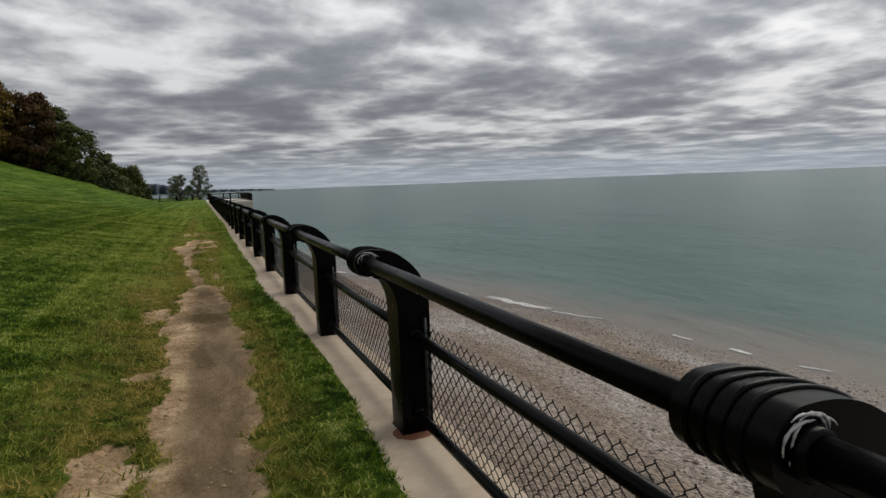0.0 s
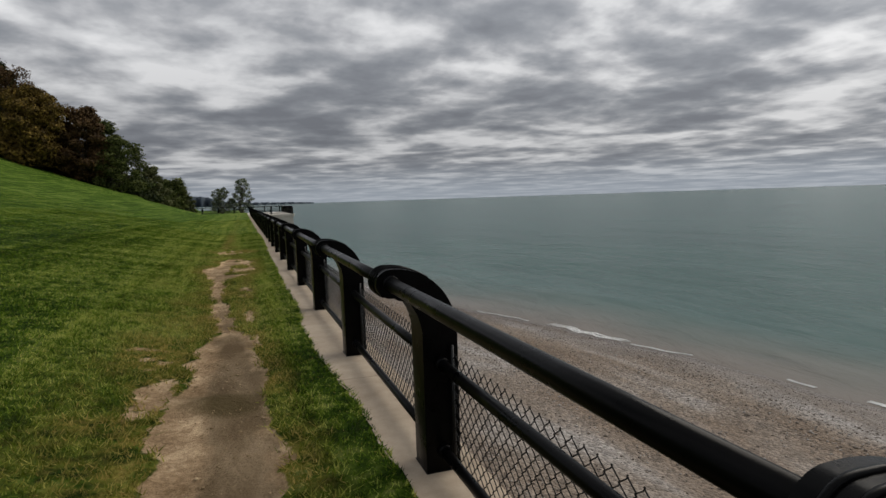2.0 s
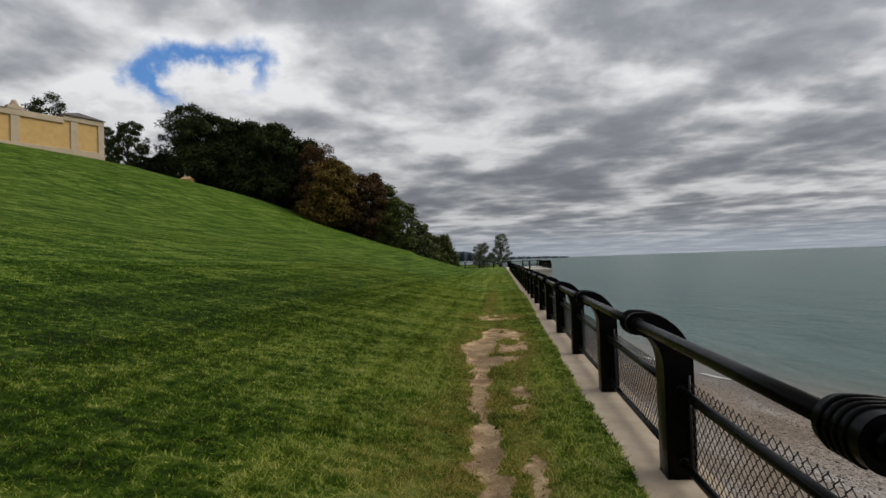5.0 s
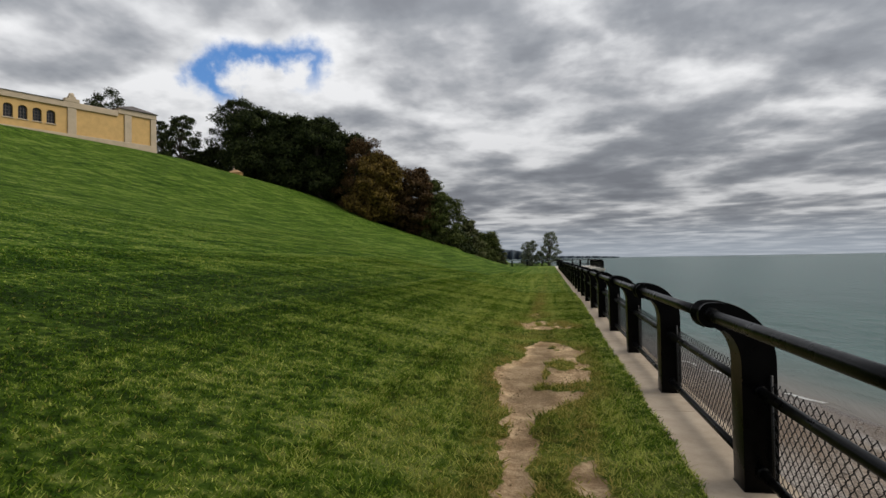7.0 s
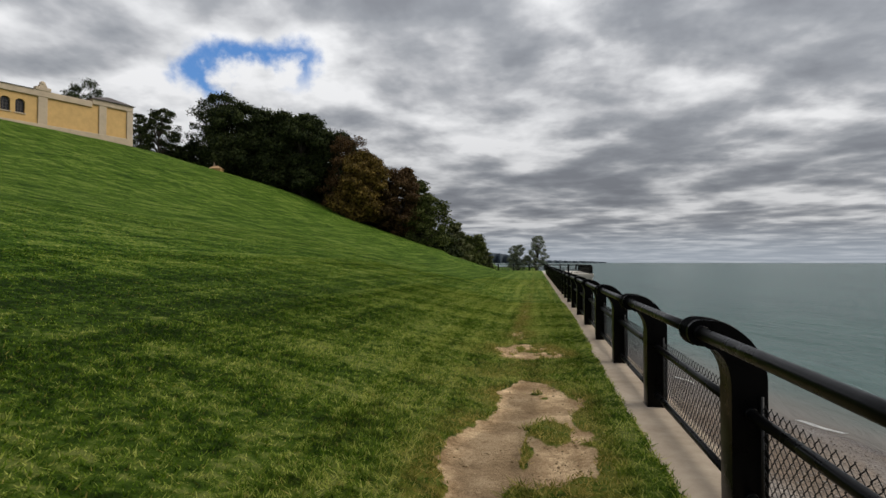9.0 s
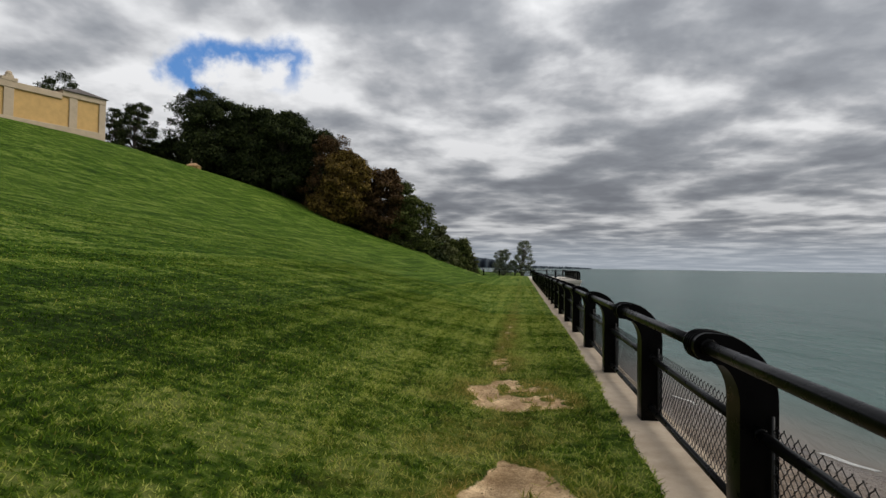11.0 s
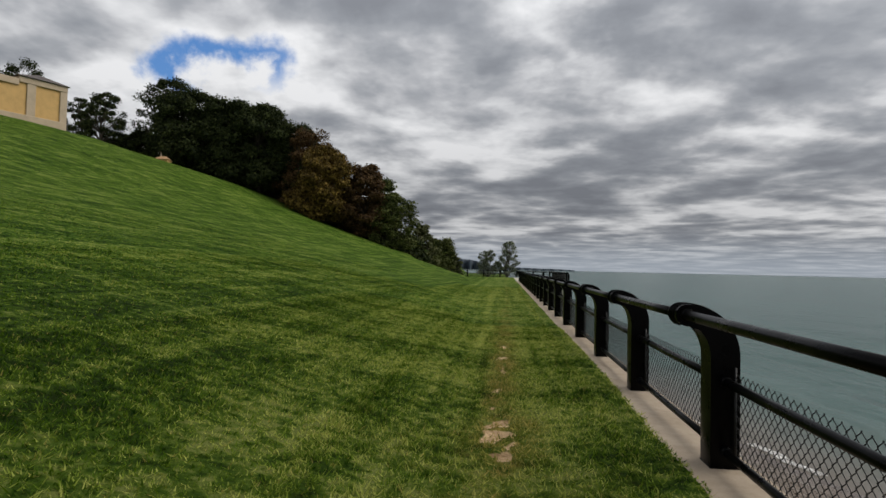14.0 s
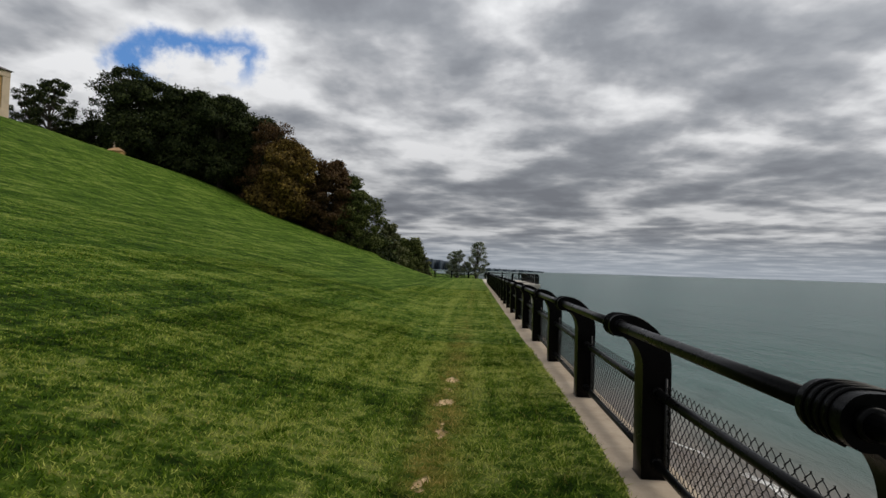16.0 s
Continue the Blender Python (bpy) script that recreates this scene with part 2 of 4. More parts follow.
def beach_mat():
    m, t, p, geo = material("shingle")
    pos = t.scaled(geo.outputs["Position"], (1, 1, 0))
    wet = t.attr("wet")
    pebble = t.add("ShaderNodeTexVoronoi", {"Vector": pos, "Scale": 15.0, "Randomness": 1.0})
    band = t.noise(t.scaled(pos, (0.5, 0.13, 0)), 1.0, 4, 0.6, 0.5)
    sand = t.ramp(band, (0.36, (0.17, 0.128, 0.092)), (0.5, (0.225, 0.19, 0.157)), (0.64, (0.32, 0.305, 0.29)))
    stones = t.mix(0.75, sand, t.mix(1.0, sand, t.ramp(pebble.outputs["Color"], (0.1, (0.40, 0.37, 0.35)), (0.9, (1.55, 1.5, 1.46))), "MULTIPLY"))
    stones = t.mix(t.smooth(t.noise(pos, 1.7, 6, 0.7), 0.5, 0.7, 0.0, 0.5), stones, (0.13, 0.10, 0.075))
    t.put(p.inputs["Base Color"], t.mix(wet, stones, (0.070, 0.050, 0.038)))
    t.put(p.inputs["Roughness"], t.math("SUBTRACT", 0.9, t.math("MULTIPLY", wet, 0.5)))
    bump(t, p, t.math("ADD", t.math("MULTIPLY", pebble.outputs["Distance"], -1.0), t.noise(pos, 5, 5, 0.7)), 0.8, 0.06)
    return m


def water_mat():
    m, t, p, geo = material("lake_water")
    pos = t.scaled(geo.outputs["Position"], (1, 1, 0))
    shallow = t.attr("shallow")
    wind = t.noise(t.scaled(pos, (0.05, 0.012, 0)), 1.0, 5, 0.6, 0.6)
    far = t.noise(t.scaled(pos, (0.004, 0.0012, 0)), 1.0, 4, 0.55)
    teal = t.ramp(t.math("ADD", t.math("MULTIPLY", wind, 0.5), t.math("MULTIPLY", far, 0.5)), (0.38, (0.046, 0.092, 0.085)), (0.52, (0.061, 0.117, 0.107)), (0.65, (0.072, 0.128, 0.117)))
    teal = t.mix(t.smooth(shallow, 0.02, 0.45), teal, t.mix(1.0, teal, (1.42, 1.25, 1.27), "MULTIPLY"))
    silt = t.mix(t.smooth(t.math("ADD", shallow, t.math("MULTIPLY", t.math("SUBTRACT", wind, 0.5), 0.5)), 0.40, 0.95), teal, (0.185, 0.165, 0.145))
    # dark sides of ripples, shaded into the base colour in patches
    ripple_shade = t.smooth(t.noise(t.scaled(pos, (0.42, 0.16, 0)), 1.0, 5, 0.6, 0.3), 0.54, 0.68)
    gust = t.smooth(t.noise(t.scaled(pos, (0.02, 0.035, 0)), 1.0, 3, 0.5), 0.42, 0.62)
    t.put(p.inputs["Base Color"], t.mix(t.math("MULTIPLY", t.math("MULTIPLY", ripple_shade, gust), 0.45), silt, (0.03, 0.055, 0.052)))
    p.inputs["Roughness"].default_value = 0.22
    p.inputs["IOR"].default_value = 1.33
    p.inputs["Specular IOR Level"].default_value = 0.05
    h = t.math("ADD", t.noise(t.scaled(pos, (0.9, 0.35, 0)), 1.0, 6, 0.62, 0.5), t.math("MULTIPLY", t.noise(t.scaled(pos, (0.16, 0.05, 0)), 1.0, 4, 0.6, 0.4), 2.2))
    bump(t, p, h, 0.6, 0.28)
    return m


def leaf_mat(name, dark, mid, light):
    m, t, p, geo = material(name)
    rnd = geo.outputs["Random Per Island"]
    patch = t.noise(geo.outputs["Position"], 0.55, 4, 0.6)
    v = t.math("ADD", t.math("MULTIPLY", rnd, 0.5), t.math("MULTIPLY", patch, 0.5))
    t.put(p.inputs["Base Color"], t.ramp(v, (0.28, dark), (0.5, mid), (0.72, light)))
    p.inputs["Roughness"].default_value = 0.7
    p.inputs["Specular IOR Level"].default_value = 0.08
    return m


BLACK = black_paint()
WIRE = plain("black_wire_coating", (0.006, 0.006, 0.0065), 0.5, 0.0, 0.3, 30)
LAWN, BLADES = ground_mat(), blade_mat()
CONCRETE = concrete_mat("wall_concrete", (0.31, 0.245, 0.175), (0.41, 0.33, 0.245), (0.50, 0.415, 0.32))
PALE_CONCRETE = concrete_mat("pale_concrete", (0.42, 0.38, 0.32), (0.52, 0.48, 0.42), (0.6, 0.56, 0.5))
RUST = plain("rust_stain", (0.13, 0.045, 0.02), 0.9, 0.0, 0.5, 40)
PEEL = plain("peeling_primer", (0.42, 0.41, 0.40), 0.8, 0.0, 0.35, 60)
BEACH, WATER = beach_mat(), water_mat()
PEBBLE = leaf_mat("pebble", (0.16, 0.135, 0.115), (0.24, 0.205, 0.175), (0.40, 0.375, 0.35))
CRUMB = leaf_mat("earth_crumb", (0.20, 0.14, 0.075), (0.29, 0.21, 0.12), (0.44, 0.33, 0.20))
BRICK = plain("yellow_brick", (0.60, 0.385, 0.15), 0.85, 0.0, 0.12, 1.2)
STONE = plain("pale_limestone", (0.50, 0.40, 0.29), 0.85, 0.0, 0.15, 0.8)
ROOF = plain("slate_roof", (0.10, 0.085, 0.08), 0.8, 0.0, 0.25, 1.0)
GLASS = plain("dark_window_glass", (0.015, 0.016, 0.02), 0.15, 0.0, 0.1, 1.0)
TERRACOTTA = plain("tan_roof_tile", (0.62, 0.38, 0.2), 0.85, 0.0, 0.2, 2.0)
BARK = plain("bark", (0.06, 0.048, 0.038), 0.95, 0.0, 0.35, 3.0)
LEAF_DARK = leaf_mat("dark_green_leaves", (0.010, 0.016, 0.006), (0.024, 0.034, 0.011), (0.060, 0.074, 0.022))
LEAF_BROWN = leaf_mat("brown_leaves", (0.030, 0.019, 0.009), (0.075, 0.045, 0.020), (0.14, 0.082, 0.034))
LEAF_ORANGE = leaf_mat("orange_leaves", (0.036, 0.024, 0.007), (0.105, 0.070, 0.017), (0.25, 0.17, 0.038))
LEAF_GREEN = leaf_mat("green_leaves", (0.026, 0.036, 0.010), (0.066, 0.082, 0.022), (0.135, 0.15, 0.042))
LEAF_PALE = leaf_mat("pale_green_leaves", (0.05, 0.058, 0.025), (0.11, 0.12, 0.05), (0.19, 0.19, 0.085))
LEAF_GREY = leaf_mat("grey_green_leaves", (0.075, 0.09, 0.058), (0.15, 0.17, 0.105), (0.24, 0.26, 0.165))
HEADLAND = leaf_mat("distant_woods", (0.035, 0.05, 0.065), (0.05, 0.065, 0.08), (0.07, 0.085, 0.10))


# ---- building helpers ----
def mesh_from(name, bm, mat, smooth=False):
    me = bpy.data.meshes.new(name)
    bmesh.ops.recalc_face_normals(bm, faces=bm.faces)
    bm.to_mesh(me)
    bm.free()
    for m in (mat if isinstance(mat, (list, tuple)) else [mat]):
        me.materials.append(m)
    if smooth:
        me.polygons.foreach_set("use_smooth", [True] * len(me.polygons))
    return me


def part(name, bm, mat, parent=None, label="", smooth=False):
    ob = new(name, mesh_from(name, bm, mat, smooth))
    ob.parent = parent
    return tagged(ob, label)


def shared(name, me, parent, x=0, y=0, z=0, rz=0):
    ob = new(name, me)
    ob.parent = parent
    ob.matrix_basis = pose(x, y, z, 0, 0, rz)
    return ob


def box(bm, x0, x1, y0, y1, z0, z1, bevel=0.0):
    r = bmesh.ops.create_cube(bm, size=1, matrix=Matrix.Translation(((x0 + x1) / 2, (y0 + y1) / 2, (z0 + z1) / 2)) @ Matrix.Diagonal((x1 - x0, y1 - y0, z1 - z0, 1)))
    if bevel:
        es = list({e for v in r["verts"] for e in v.link_edges})
        bmesh.ops.bevel(bm, geom=es, offset=bevel, segments=2, affect="EDGES", profile=0.5)
    return bm


def tube(bm, pts, radius, sides=8, cap=True):
    """A tube along points; radius may be a number or one for each point."""
    rings = []
    n = len(pts)
    for i, p in enumerate(pts):
        p = Vector(p)
        d = (Vector(pts[min(i + 1, n - 1)]) - Vector(pts[max(i - 1, 0)])).normalized()
        a = d.cross(Vector((0.31, 0.17, 0.93)))
        if a.length < 0.1:
            a = d.cross(Vector((1, 0, 0)))
        a.normalize()
        b = d.cross(a)
        r = radius[i] if isinstance(radius, (list, tuple)) else radius
        rings.append([bm.verts.new(p + r * (math.cos(k * math.tau / sides) * a + math.sin(k * math.tau / sides) * b)) for k in range(sides)])
    for r0, r1 in zip(rings, rings[1:]):
        for k in range(sides):
            bm.faces.new((r0[k], r0[(k + 1) % sides], r1[(k + 1) % sides], r1[k]))
    if cap:
        bm.faces.new(rings[0][::-1])
        bm.faces.new(rings[-1])
    return bm


def extruded(bm, outline, y0, y1):
    """A closed outline in x and z, given depth along y."""
    a = [bm.verts.new((x, y0, z)) for x, z in outline]
    b = [bm.verts.new((x, y1, z)) for x, z in outline]
    n = len(a)
    for i in range(n):
        bm.faces.new((a[i], a[(i + 1) % n], b[(i + 1) % n], b[i]))
    fa, fb = bm.faces.new(a[::-1]), bm.faces.new(b)
    return fa, fb


def quads_mesh(name, verts, faces, mat, smooth=True):
    me = bpy.data.meshes.new(name)
    me.vertices.add(len(verts))
    me.vertices.foreach_set("co", np.asarray(verts, np.float32).ravel())
    k = faces.shape[1]
    me.loops.add(faces.size)
    me.loops.foreach_set("vertex_index", faces.astype(np.int32).ravel())
    me.polygons.add(len(faces))
    me.polygons.foreach_set("loop_start", np.arange(0, faces.size, k, dtype=np.int32))
    me.polygons.foreach_set("use_smooth", np.full(len(faces), smooth))
    me.update(calc_edges=True)
    me.materials.append(mat)
    return me


def grid_faces(nx, ny):
    i = np.arange(nx * ny).reshape(ny, nx)
    return np.stack([i[:-1, :-1], i[:-1, 1:], i[1:, 1:], i[1:, :-1]], -1).reshape(-1, 4)


def attribute(me, name, values):
    me.attributes.new(name, "FLOAT", "POINT").data.foreach_set("value", np.asarray(values, np.float32).ravel())


def wobble(x, y, scale, seed=0.0):
    """Smooth noise about 0, on arrays."""
    x, y = x * scale + seed * 1.7, y * scale - seed * 2.3
    out = np.zeros(np.broadcast(x, y).shape)
    for k, (a, b, w) in enumerate(((1.0, 0.35, 1.0), (-0.6, 1.1, 0.9), (1.7, -1.3, 0.6), (2.3, 1.9, 0.45), (-3.1, 2.2, 0.33), (3.7, 3.9, 0.25), (-5.3, -4.1, 0.18), (6.1, -7.3, 0.14))):
        out = out + w * np.sin(a * x + b * y + 1.3 * k + 0.8 * np.sin(0.7 * b * x - 0.9 * a * y + seed))
    return out / 2.2


def lattice(ix, iy, seed):
    h = (ix.astype(np.int64) * 374761393 + iy.astype(np.int64) * 668265263 + int(seed) * 974711) & 0x7FFFFFFF
    h = ((h ^ (h >> 13)) * 1274126177) & 0x7FFFFFFF
    return ((h ^ (h >> 16)) & 0xFFFF) / 32767.5 - 1


def grain(x, y, scale, seed=0, octaves=4):
    """Rough noise between -1 and 1, on arrays."""
    x, y = np.broadcast_arrays(np.asarray(x, float) * scale, np.asarray(y, float) * scale)
    x, y = 0.87 * x + 0.5 * y, 0.87 * y - 0.5 * x
    out, amp, total = np.zeros(x.shape), 1.0, 0.0
    for k in range(octaves):
        ix, iy = np.floor(x), np.floor(y)
        fx, fy = x - ix, y - iy
        fx, fy = fx * fx * (3 - 2 * fx), fy * fy * (3 - 2 * fy)
        a, b = lattice(ix, iy, seed + k), lattice(ix + 1, iy, seed + k)
        c, d = lattice(ix, iy + 1, seed + k), lattice(ix + 1, iy + 1, seed + k)
        out = out + amp * ((a * (1 - fx) + b * fx) * (1 - fy) + (c * (1 - fx) + d * fx) * fy)
        total += amp
        amp *= 0.6
        x, y = 2.1 * (0.78 * x + 0.62 * y) + 5.2, 2.1 * (0.78 * y - 0.62 * x) - 3.7
    return out / total


def sstep(a, b, v):
    t = np.clip((v - a) / (b - a), 0, 1)
    return t * t * (3 - 2 * t)


# ---- the lie of the land ----
BAY = 2.4388
LAKE = -3.8


def land(x, y):
    """Height of the lawn and the hill."""
    x, y = np.asarray(x, float), np.asarray(y, float)
    u = np.maximum(0, -x - 1.5 - np.clip(0.05 * (y - 20), 0, 2))
    near = 0.17 * u + 0.0014 * u * u
    v = np.maximum(0, -x - 7.2)
    far = 0.305 * v + 0.0016 * v * v * (1 - v / 120)
    k = sstep(35, 105, y)
    z = near * (1 - k) + far * k
    top = 20.1
    z = np.where(z > top - 1.2, top - 1.2 + 1.2 * (1 - np.exp(-(z - top + 1.2) / 1.2)), z)
    # the crest swells beside the wood and dips past the corner of the building
    z = z + k * (0.7 * np.exp(-((x + 46) / 9) ** 2) - 0.55 * np.exp(-((x + 62.5) / 3.8) ** 2) * sstep(97, 104, y))
    # beyond the end of the lawn the shore is low
    low = np.maximum(sstep(106.5, 112, y) * sstep(-18, -11, x), sstep(117, 124, y) * sstep(-42, -26, x))
    z = z * (1 - low) - 2.2 * low
    return z + 0.02 * wobble(x, y, 0.9) * sstep(-0.6, -3, x)


# the trodden strip: how far along, its hill side, its rail side
WORN_Y = np.array([-12, 2.3, 3.2, 4.7, 6.0, 6.8, 8.3, 9.0, 10.3, 11.5, 13.2, 13.9, 14.6, 15.3, 16.5, 17.4, 18.1, 18.5, 19.5, 19.9, 20.7, 21.1, 21.5, 22.0, 22.8, 23.2, 40])
WORN_L = np.array([-1.33, -1.33, -1.31, -1.39, -1.42, -1.34, -1.30, -1.25, -1.28, -1.35, -1.42, -1.46, -1.62, -1.72, -1.49, -1.45, -1.36, -1.1, -1.1, -1.60, -1.60, -1.42, -1.1, -1.47, -1.48, -1.1, -1.1])
WORN_R = np.array([-0.75, -0.73, -0.69, -0.63, -0.68, -0.66, -0.74, -0.88, -1.04, -1.12, -1.18, -1.10, -0.62, -0.60, -0.66, -0.54, -1.0, -1.5, -1.5, -0.60, -0.66, -0.95, -1.5, -1.29, -1.27, -1.5, -1.5])
# grass that holds out in the earth, and bare spots beside it: x, y, half widths
TUFTS = ((-0.93, 16.15, 0.20, 0.38), (-1.14, 14.85, 0.11, 0.16), (-0.74, 14.9, 0.12, 0.26), (-1.06, 20.45, 0.13, 0.16), (-0.82, 20.25, 0.10, 0.12), (-1.30, 20.75, 0.07, 0.2), (-1.12, 15.6, 0.05, 0.5))
BARE = ((-1.70, 7.95, 0.15, 0.28), (-1.52, 6.9, 0.14, 0.45), (-0.74, 8.5, 0.06, 0.35), (-1.42, 4.4, 0.12, 0.5), (-1.78, 8.3, 0.2, 0.12), (-0.82, 9.9, 0.08, 0.5), (-0.85, 12.2, 0.10, 0.5), (-1.42, 24.3, 0.07, 0.3), (-1.36, 25.5, 0.09, 0.25), (-1.40, 26.4, 0.10, 0.3), (-1.36, 27.5, 0.08, 0.5), (-1.45, 23.6, 0.06, 0.2), (-1.55, 2.6, 0.16, 0.5))


def spots(x, y, table):
    out = np.full(np.broadcast(x, y).shape, -3.0)
    for cx, cy, rx, ry in table:
        out = np.maximum(out, 1 - np.sqrt(((x - cx) / rx) ** 2 + ((y - cy) / ry) ** 2))
    return out


def worn_depth(x, y):
    """How far inside the trodden strip, in metres, less than nothing outside."""
    d = np.minimum(x - np.interp(y, WORN_Y, WORN_L), np.interp(y, WORN_Y, WORN_R) - x)
    return d + 0.15 * grain(x, y, 1.7, 2, 4) + 0.10 * grain(x, y, 6.0, 5, 4)


def trodden(x, y):
    """How worn the lawn is: earth, dry edge."""
    d = worn_depth(x, y)
    rough = grain(x, y, 5.0, 1, 5)
    dirt = sstep(-0.05, 0.09, d)
    dirt = np.maximum(dirt, sstep(-0.25, 0.55, spots(x, y, BARE) + 1.7 * rough) * np.where(y > 22.5, 0.74, 0.8))
    dirt = dirt * (1 - 0.95 * sstep(-0.15, 0.35, spots(x, y, TUFTS) + 0.6 * rough))
    dirt = dirt * (1 - 0.75 * sstep(0.05, 0.35, grain(x, y, 4.5, 23, 4)) * sstep(19, 19.8, y))
    dirt = dirt * (1 - 0.9 * sstep(0.22, 0.42, grain(x, y, 2.6, 21, 4)) * sstep(12.5, 14.5, y) * sstep(-1.5, -1.0, x))
    dry = sstep(-0.42, 0.0, d) * (0.65 + 0.9 * grain(x, y, 2.4, 7, 4))
    dry = np.maximum(dry, sstep(-1.6, 0.3, spots(x, y, BARE)) * (0.8 + 0.9 * grain(x, y, 3.0, 31, 4)))
    band = np.exp(-((x + 1.65) / 0.50) ** 2) * sstep(11, 8, y) + 0.9 * np.exp(-((x + 1.35) / 0.75) ** 2) * sstep(8, 11, y) * sstep(24, 18, y) + 1.25 * np.exp(-((x + 1.36) / 0.19) ** 2) * sstep(20, 23, y) * sstep(40, 31, y)
    dry = np.maximum(dry, (0.38 + 0.22 * sstep(11, 8, y) + 1.1 * grain(x, y, 2.2, 33, 4)) * band)
    # bleached strip on the rail side of the narrow path
    dry = np.maximum(dry, (0.62 + 0.9 * rough) * np.exp(-((x + 0.86) / 0.17) ** 4) * sstep(8.5, 10.0, y) * sstep(18, 14, y))
    return dirt, np.clip(dry * sstep(-0.25, -0.6, x), 0, 1)


EDGE_Y = np.array([0, 1.9, 2.7, 3.7, 5, 6.1, 6.7, 7.5, 8.9, 10, 11.6, 14.2, 15.1, 17, 20.2, 21.3, 24.2, 25.3, 30, 40, 80])
EDGE_X = np.array([-0.15, -0.16, -0.12, -0.08, -0.07, -0.12, -0.16, -0.2, -0.21, -0.15, -0.18, -0.2, -0.16, -0.19, -0.17, -0.13, -0.11, -0.1, -0.12, -0.15, -0.2])


def turf_edge(y):
    return np.interp(y, EDGE_Y, EDGE_X) + 0.055 * grain(y * 0, y, 2.2, 9, 4)


def line(*spans):
    return np.unique(np.round(np.concatenate([np.linspace(a, b, n) for a, b, n in spans]), 4))


def build_ground():
    xs = line((-420, -110, 12), (-110, -60, 26), (-60, -12, 60), (-12, -3.2, 45), (-3.2, -0.33, 62))
    ys = line((-40, -3, 24), (-3, 30, 560), (30, 60, 60), (60, 125, 90), (125, 420, 24))
    X, Y = np.meshgrid(xs, ys)
    hem = np.clip((X + 0.55) / 0.22, 0, 1)
    X = np.where(X > -0.55, -0.55 + hem * (turf_edge(Y) + 0.55), X)
    dirt, dry = trodden(X, Y)
    Z = land(X, Y) + 0.016 * sstep(0, 0.4, hem) - 0.020 * sstep(0.9, 1, hem) - 0.035 * dirt + 0.03 * np.exp(-((X + 1.0) / 0.36) ** 4 - ((Y - 6.6) / 0.14) ** 2) + 0.012 * wobble(X, Y, 6.0, 3.0) * dirt
    me = quads_mesh("ground", np.stack([X, Y, Z], -1).reshape(-1, 3), grid_faces(len(xs), len(ys)), LAWN)
    attribute(me, "dirt", dirt)
    attribute(me, "dry", dry)
    # where the ground colour holds the shade among the blades
    attribute(me, "blade_shade", sstep(-10.5, -5, X) * sstep(40, 18, Y))
    deep = worn_depth(X, Y) + 0.05 * grain(X, Y, 3.0, 41, 4)
    attribute(me, "mud", sstep(0.02, 0.12, np.minimum(deep, X + 1.24 + 0.14 * grain(X, Y, 2.2, 43, 4) - 0.06 * sstep(4, 6, Y) * sstep(7, 6, Y))) * sstep(12.5, 9.5, Y) * 0.95 + 0.55 * sstep(0.08, 0.2, deep) * sstep(11, 13, Y) * sstep(-0.95, -1.1, X) * sstep(19, 17, Y))
    # dark brown band along the low ridge across the path
    wet = np.exp(-((X + 1.0) / 0.36) ** 4 - ((Y - 6.55 + 0.15 * (X + 1.0)) / 0.24) ** 4) * (0.75 + 0.4 * wobble(X, Y, 5, 3))
    attribute(me, "ridge_dark", np.clip(1.2 * wet, 0, 1))
    return tagged(new("ground", me), "mown green lawn rising into a hill, with a worn earth path", "lawn", kind="structure")


build_ground()


